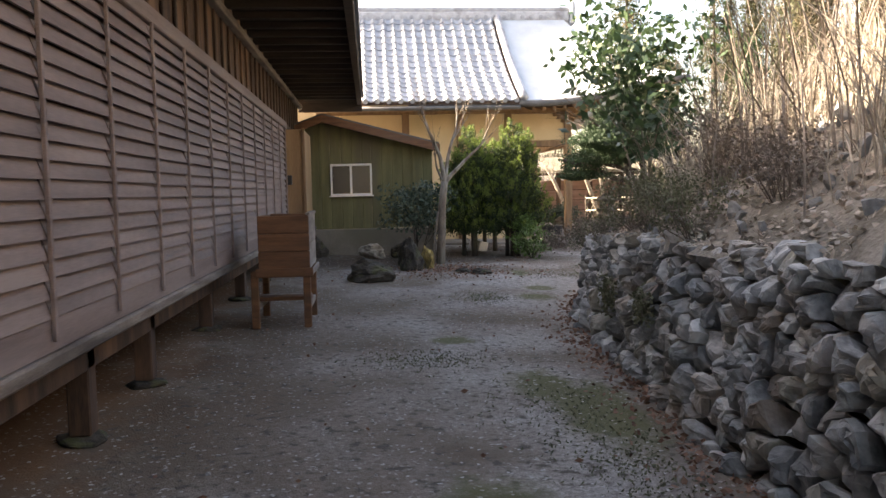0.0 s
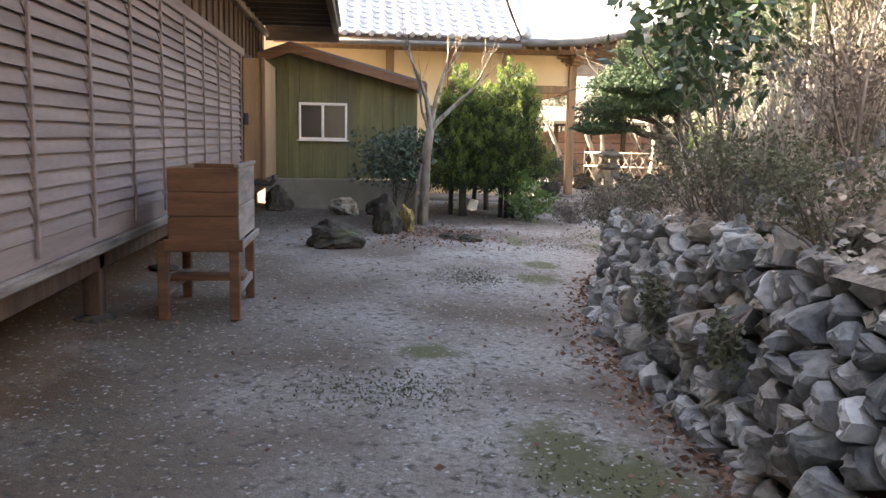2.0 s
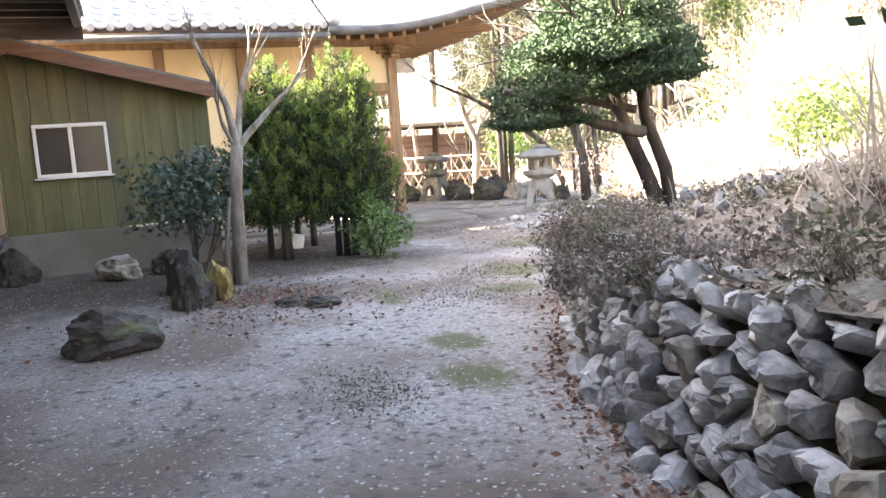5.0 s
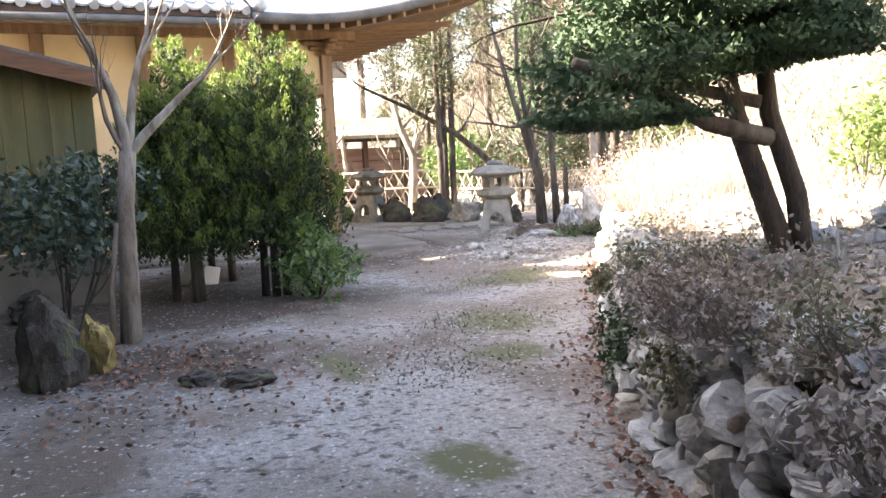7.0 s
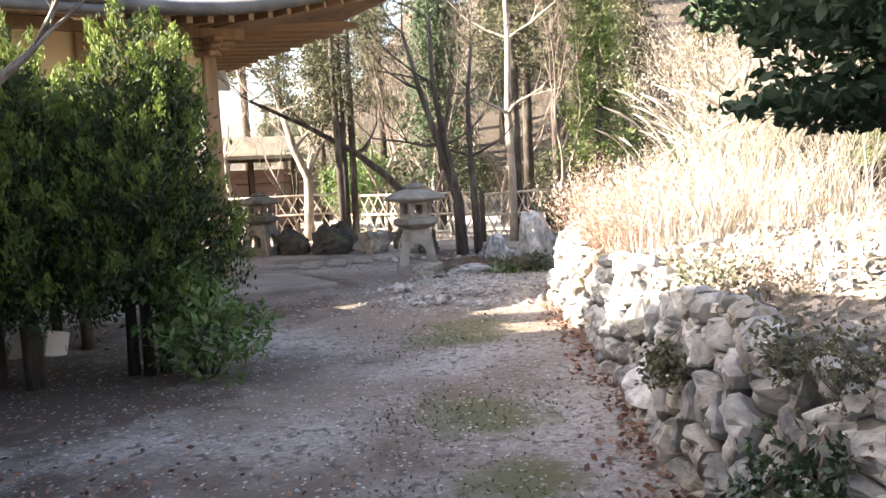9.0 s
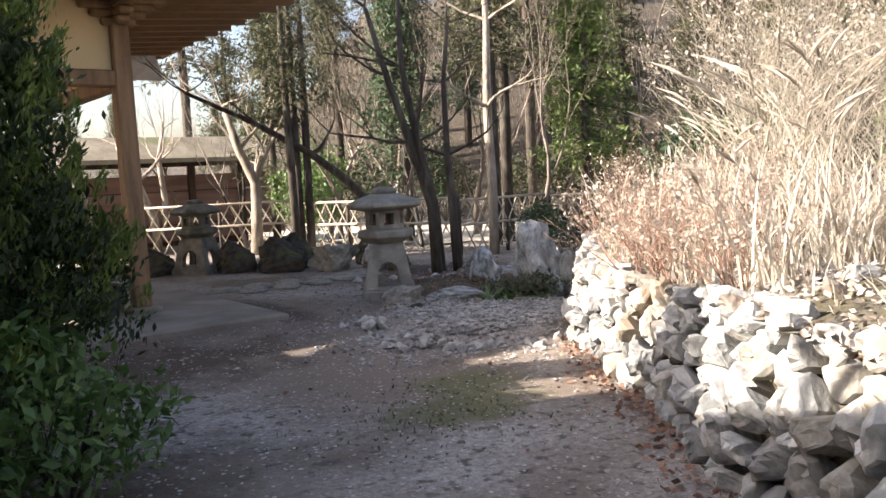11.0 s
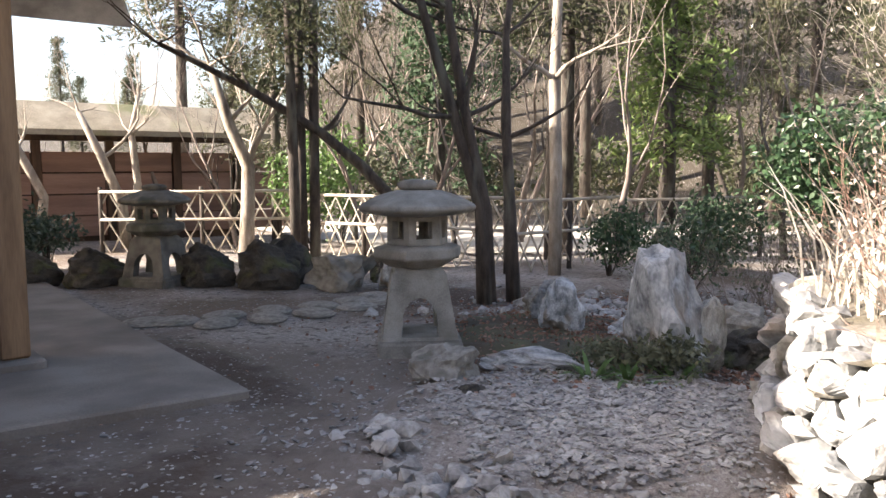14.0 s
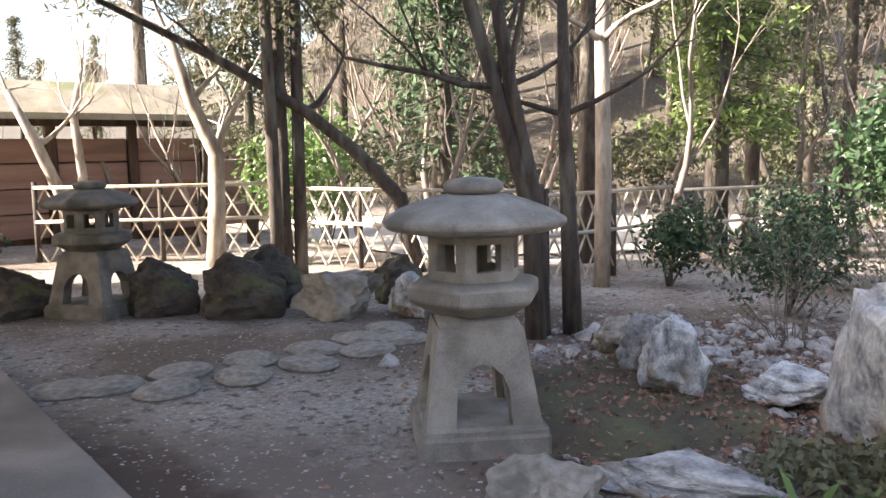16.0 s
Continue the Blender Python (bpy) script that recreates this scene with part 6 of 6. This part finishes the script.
def wood_tree(x, y, kind, sc, yaw):
    z = (bank_z(x, y) if foot_near(x, y)[0] > 0 and y < 19 else gz(x, y) + far_hill(x, y)) - 0.1
    name, lab = ("conifer", "tall woodland conifer with straight trunk") if kind < 3 else (("bamboo_clump", "bright green leafy bamboo at the wood's edge") if kind == 3 else ("bare_woodland_tree", "leafless woodland tree with fine branches"))
    ob = thing(name, pose(x, y, z, 0, 0, yaw) @ Matrix.Diagonal((sc, sc, sc, 1)), lab, "tree", "woodland behind the garden")
    if kind < 4:
        part("trunk", protos[kind][0], ob)
        tagged(part("foliage", protos[kind][1], ob), kind="stuff")
    else:
        part("trunk", bare_protos[kind - 4], ob)


q = random.Random(5)
# nearer named places, then a loose scatter up the slope
for x, y, kind, sc in ((14.2, 21.6, 3, 0.75), (14.6, 22.0, 3, 0.7), (13.2, 22.8, 1, 0.8), (12.4, 22.3, 1, 0.75), (12.0, 24.5, 2, 0.8), (16.5, 22.5, 0, 0.8), (10.2, 26.8, 0, 0.62), (11.6, 26.5, 5, 1.0), (13.8, 24.6, 4, 1.0),
                       (9.4, 27.0, 5, 0.8), (12.6, 21.3, 4, 0.9), (15.6, 20.4, 5, 0.9), (17.5, 20.6, 4, 1.1), (5.0, 26.9, 6, 0.8), (8.8, 28.0, 4, 0.9), (13.4, 26.6, 6, 1.1), (10.8, 23.4, 4, 0.85), (15.4, 18.8, 4, 0.8), (12.8, 17.6, 5, 0.6), (11.4, 16.8, 4, 0.55)):
    wood_tree(x, y, kind, sc, q.uniform(0, 360))
for x, y, kind, sc in ((10.6, 24.4, 4, 0.8), (11.4, 23.2, 5, 0.7), (12.3, 25.6, 4, 0.9), (13.6, 23.2, 5, 0.8), (9.3, 26.2, 4, 0.75), (14.4, 25.2, 4, 1.0), (15.2, 23.4, 4, 0.9), (16.2, 21.8, 4, 0.9), (11.9, 27.6, 4, 1.0), (17.6, 22.6, 5, 1.0)):
    wood_tree(x, y, kind, sc, q.uniform(0, 360))
for u, v in ((32.4, -8), (32.8, -5.5), (32.2, -3.5), (33.0, -1.5), (32.6, 0.8), (32.9, 3.2), (32.5, 5.6), (33.1, 8.0)):
    bush_ball(0.63 * u + 0.77 * v, 0.77 * u - 0.63 * v, 1.3, 2.0, FOREST, "dark woodland edge bush beyond the lane", 1500, 0.13, "woodland_bush", "bushes at the wood's edge")
for i in range(135):
    u, v = 31.5 + 26 * q.random() ** 1.5, q.uniform(-14, 24)
    x, y = 0.63 * u + 0.77 * v, 0.77 * u - 0.63 * v
    wood_tree(x, y, q.choice((0, 0, 1, 2, 4, 1, 4, 5, 5, 6, 6)), q.uniform(0.7, 1.1), q.uniform(0, 360))
for i in range(9):
    wood_tree(q.uniform(13, 24), q.uniform(14, 17.5), q.choice((3, 0, 3, 5, 4)), q.uniform(0.4, 0.7), q.uniform(0, 360))
for i in range(34):
    x = -25 + i * 2.0 + q.uniform(-0.7, 0.7)
    wood_tree(x, q.uniform(66, 80), q.choice((0, 1, 2, 4)), q.uniform(0.8, 1.2), q.uniform(0, 360))

# ---- fallen leaves and loose chippings ----
p = []
for i in range(2600):
    y = rnd.uniform(2.5, 16.3)
    d = -abs(rnd.gauss(0, 0.16)) + 0.10
    x = foot_at(y) + d
    p.append((x, y, gz(x, y) + rnd.uniform(0.012, 0.04)))
for i in range(900):
    x, y = rnd.gauss(1.3, 0.55), rnd.gauss(12.6, 0.6)
    p.append((x, y, gz(x, y) + 0.022))
for i in range(380):
    x, y = rnd.uniform(-1.3, 6.8), rnd.uniform(2.5, 18)
    if foot_near(x, y)[0] < -0.1:
        p.append((x, y, gz(x, y) + 0.02))
for i in range(1500):
    x, y = rnd.gauss(8.4, 0.8), rnd.gauss(17.0, 0.7)
    if foot_near(x, y)[0] < 0:
        p.append((x, y, gz(x, y) + 0.025))
tagged(new("fallen_leaves", leaf_mesh("fallen_leaves", p, 0.042, LITTER, 0.6, flat=0.75)), "red-brown fallen leaves along the wall foot", "leaves", "", "stuff")
s = Shape()
bits = [rock_mesh("bit", CHIP, 8, 0.6, 200 + i, 0) for i in range(4)]
for i in range(7600):
    if i < 1900:
        x, y, r = rnd.uniform(-1.2, 7.5), rnd.uniform(2.0, 19), rnd.uniform(0.006, 0.018)
    elif i < 6400:
        x, y, r = rnd.gauss(6.9, 0.7), rnd.gauss(16.4, 0.6), rnd.uniform(0.008, 0.03)
    else:
        x, y, r = rnd.gauss(9.4, 0.8), rnd.gauss(18.3, 0.7), rnd.uniform(0.01, 0.04)
    if foot_near(x, y)[0] > -0.02 or (x < 5.8 and y > 18.0):
        continue
    m = pose(x, y, ground_h(x, y) + r * 0.2, 0, 0, rnd.uniform(0, 360)) @ Matrix.Diagonal((r * 2, r * 1.6, r * 1.5, 1))
    me = bits[i % 4]
    s.add([m @ v.co for v in me.vertices], [tuple(f.vertices) for f in me.polygons])
for i in range(260):
    x, y, r = rnd.gauss(9.8, 0.9), rnd.gauss(18.6, 0.8), rnd.uniform(0.02, 0.075)
    if foot_near(x, y)[0] < -0.05:
        m = pose(x, y, ground_h(x, y) + r * 0.2, rnd.uniform(-25, 25), rnd.uniform(-25, 25), rnd.uniform(0, 360)) @ Matrix.Diagonal((r * 2.2, r * 1.7, r * 1.2, 1))
        me = CHUNKS[i % 10]
        s.add([m @ c.co for c in me.vertices], [tuple(f.vertices) for f in me.polygons])
for i in range(170):
    a, e = rnd.uniform(2.6, 5.2), rnd.gauss(0.95, 0.07)
    x, y, r = 7.1 + 1.35 * e * math.cos(a), 16.55 + 1.15 * e * math.sin(a), rnd.uniform(0.02, 0.065)
    if foot_near(x, y)[0] < -0.05:
        m = pose(x, y, ground_h(x, y) + r * 0.25, rnd.uniform(-20, 20), rnd.uniform(-20, 20), rnd.uniform(0, 360)) @ Matrix.Diagonal((r * 2.2, r * 1.7, r * 1.3, 1))
        me = CHUNKS[i % 10]
        s.add([m @ c.co for c in me.vertices], [tuple(f.vertices) for f in me.polygons])
tagged(new("stone_chippings", s.mesh("stone_chippings", CHIP)), "pale stone chippings strewn on the ground", "gravel", "", "stuff")
# dark damp soil of the planting bed, heaped unevenly between the stones
def bed_h(x, y):
    e = 1 - math.hypot((x - 8.25) / 0.95, (y - 18.45) / 0.75) - 0.35 * noise.noise((x * 2.2, y * 2.2, 9))
    return ground_h(x, y) + min(e * 0.25, 0.05) + 0.02 * noise.noise((x * 9, y * 9, 2))


setting("planting_bed", sheet("planting_bed", [7.0 + 0.06 * i for i in range(44)], [17.4 + 0.06 * i for i in range(38)], bed_h, MOSSGAPS,
        lambda a, b, c, d: bed_h((a + c) / 2, (b + d) / 2) > ground_h((a + c) / 2, (b + d) / 2) - 0.06), "dark mossy soil bed between the stones", "bed")
p = []
for i in range(4200):
    x, y = rnd.gauss(9.1, 0.95), rnd.gauss(18.2, 0.8)
    if foot_near(x, y)[0] < -0.05:
        p.append((x, y, max(bed_h(x, y), ground_h(x, y)) + 0.015))
tagged(new("leaf_litter", leaf_mesh("leaf_litter", p, 0.035, LITTER, 0.6, flat=0.75)), "brown leaf litter on the planting bed", "leaves", "", "stuff")
# tufts of moss and short green grass beside the path
p = []
for cx, cy, sx, sy in ((1.15, 4.6, 0.22, 0.5), (1.25, 3.6, 0.15, 0.35), (1.35, 9.6, 0.18, 0.25), (2.9, 11.9, 0.35, 0.3), (3.7, 12.9, 0.4, 0.3), (4.9, 14.6, 0.45, 0.35), (0.4, 6.2, 0.25, 0.2), (7.7, 17.2, 0.3, 0.2)):
    for i in range(700):
        x, y = rnd.gauss(cx, sx), rnd.gauss(cy, sy)
        if foot_near(x, y)[0] < -0.03:
            p.append((x, y, ground_h(x, y) + 0.006))
tagged(new("moss_tufts", leaf_mesh("moss_tufts", p, 0.026, OLIVE, 0.35, -0.6)), "short olive moss and grass tufts in the gravel", "moss", "", "stuff")
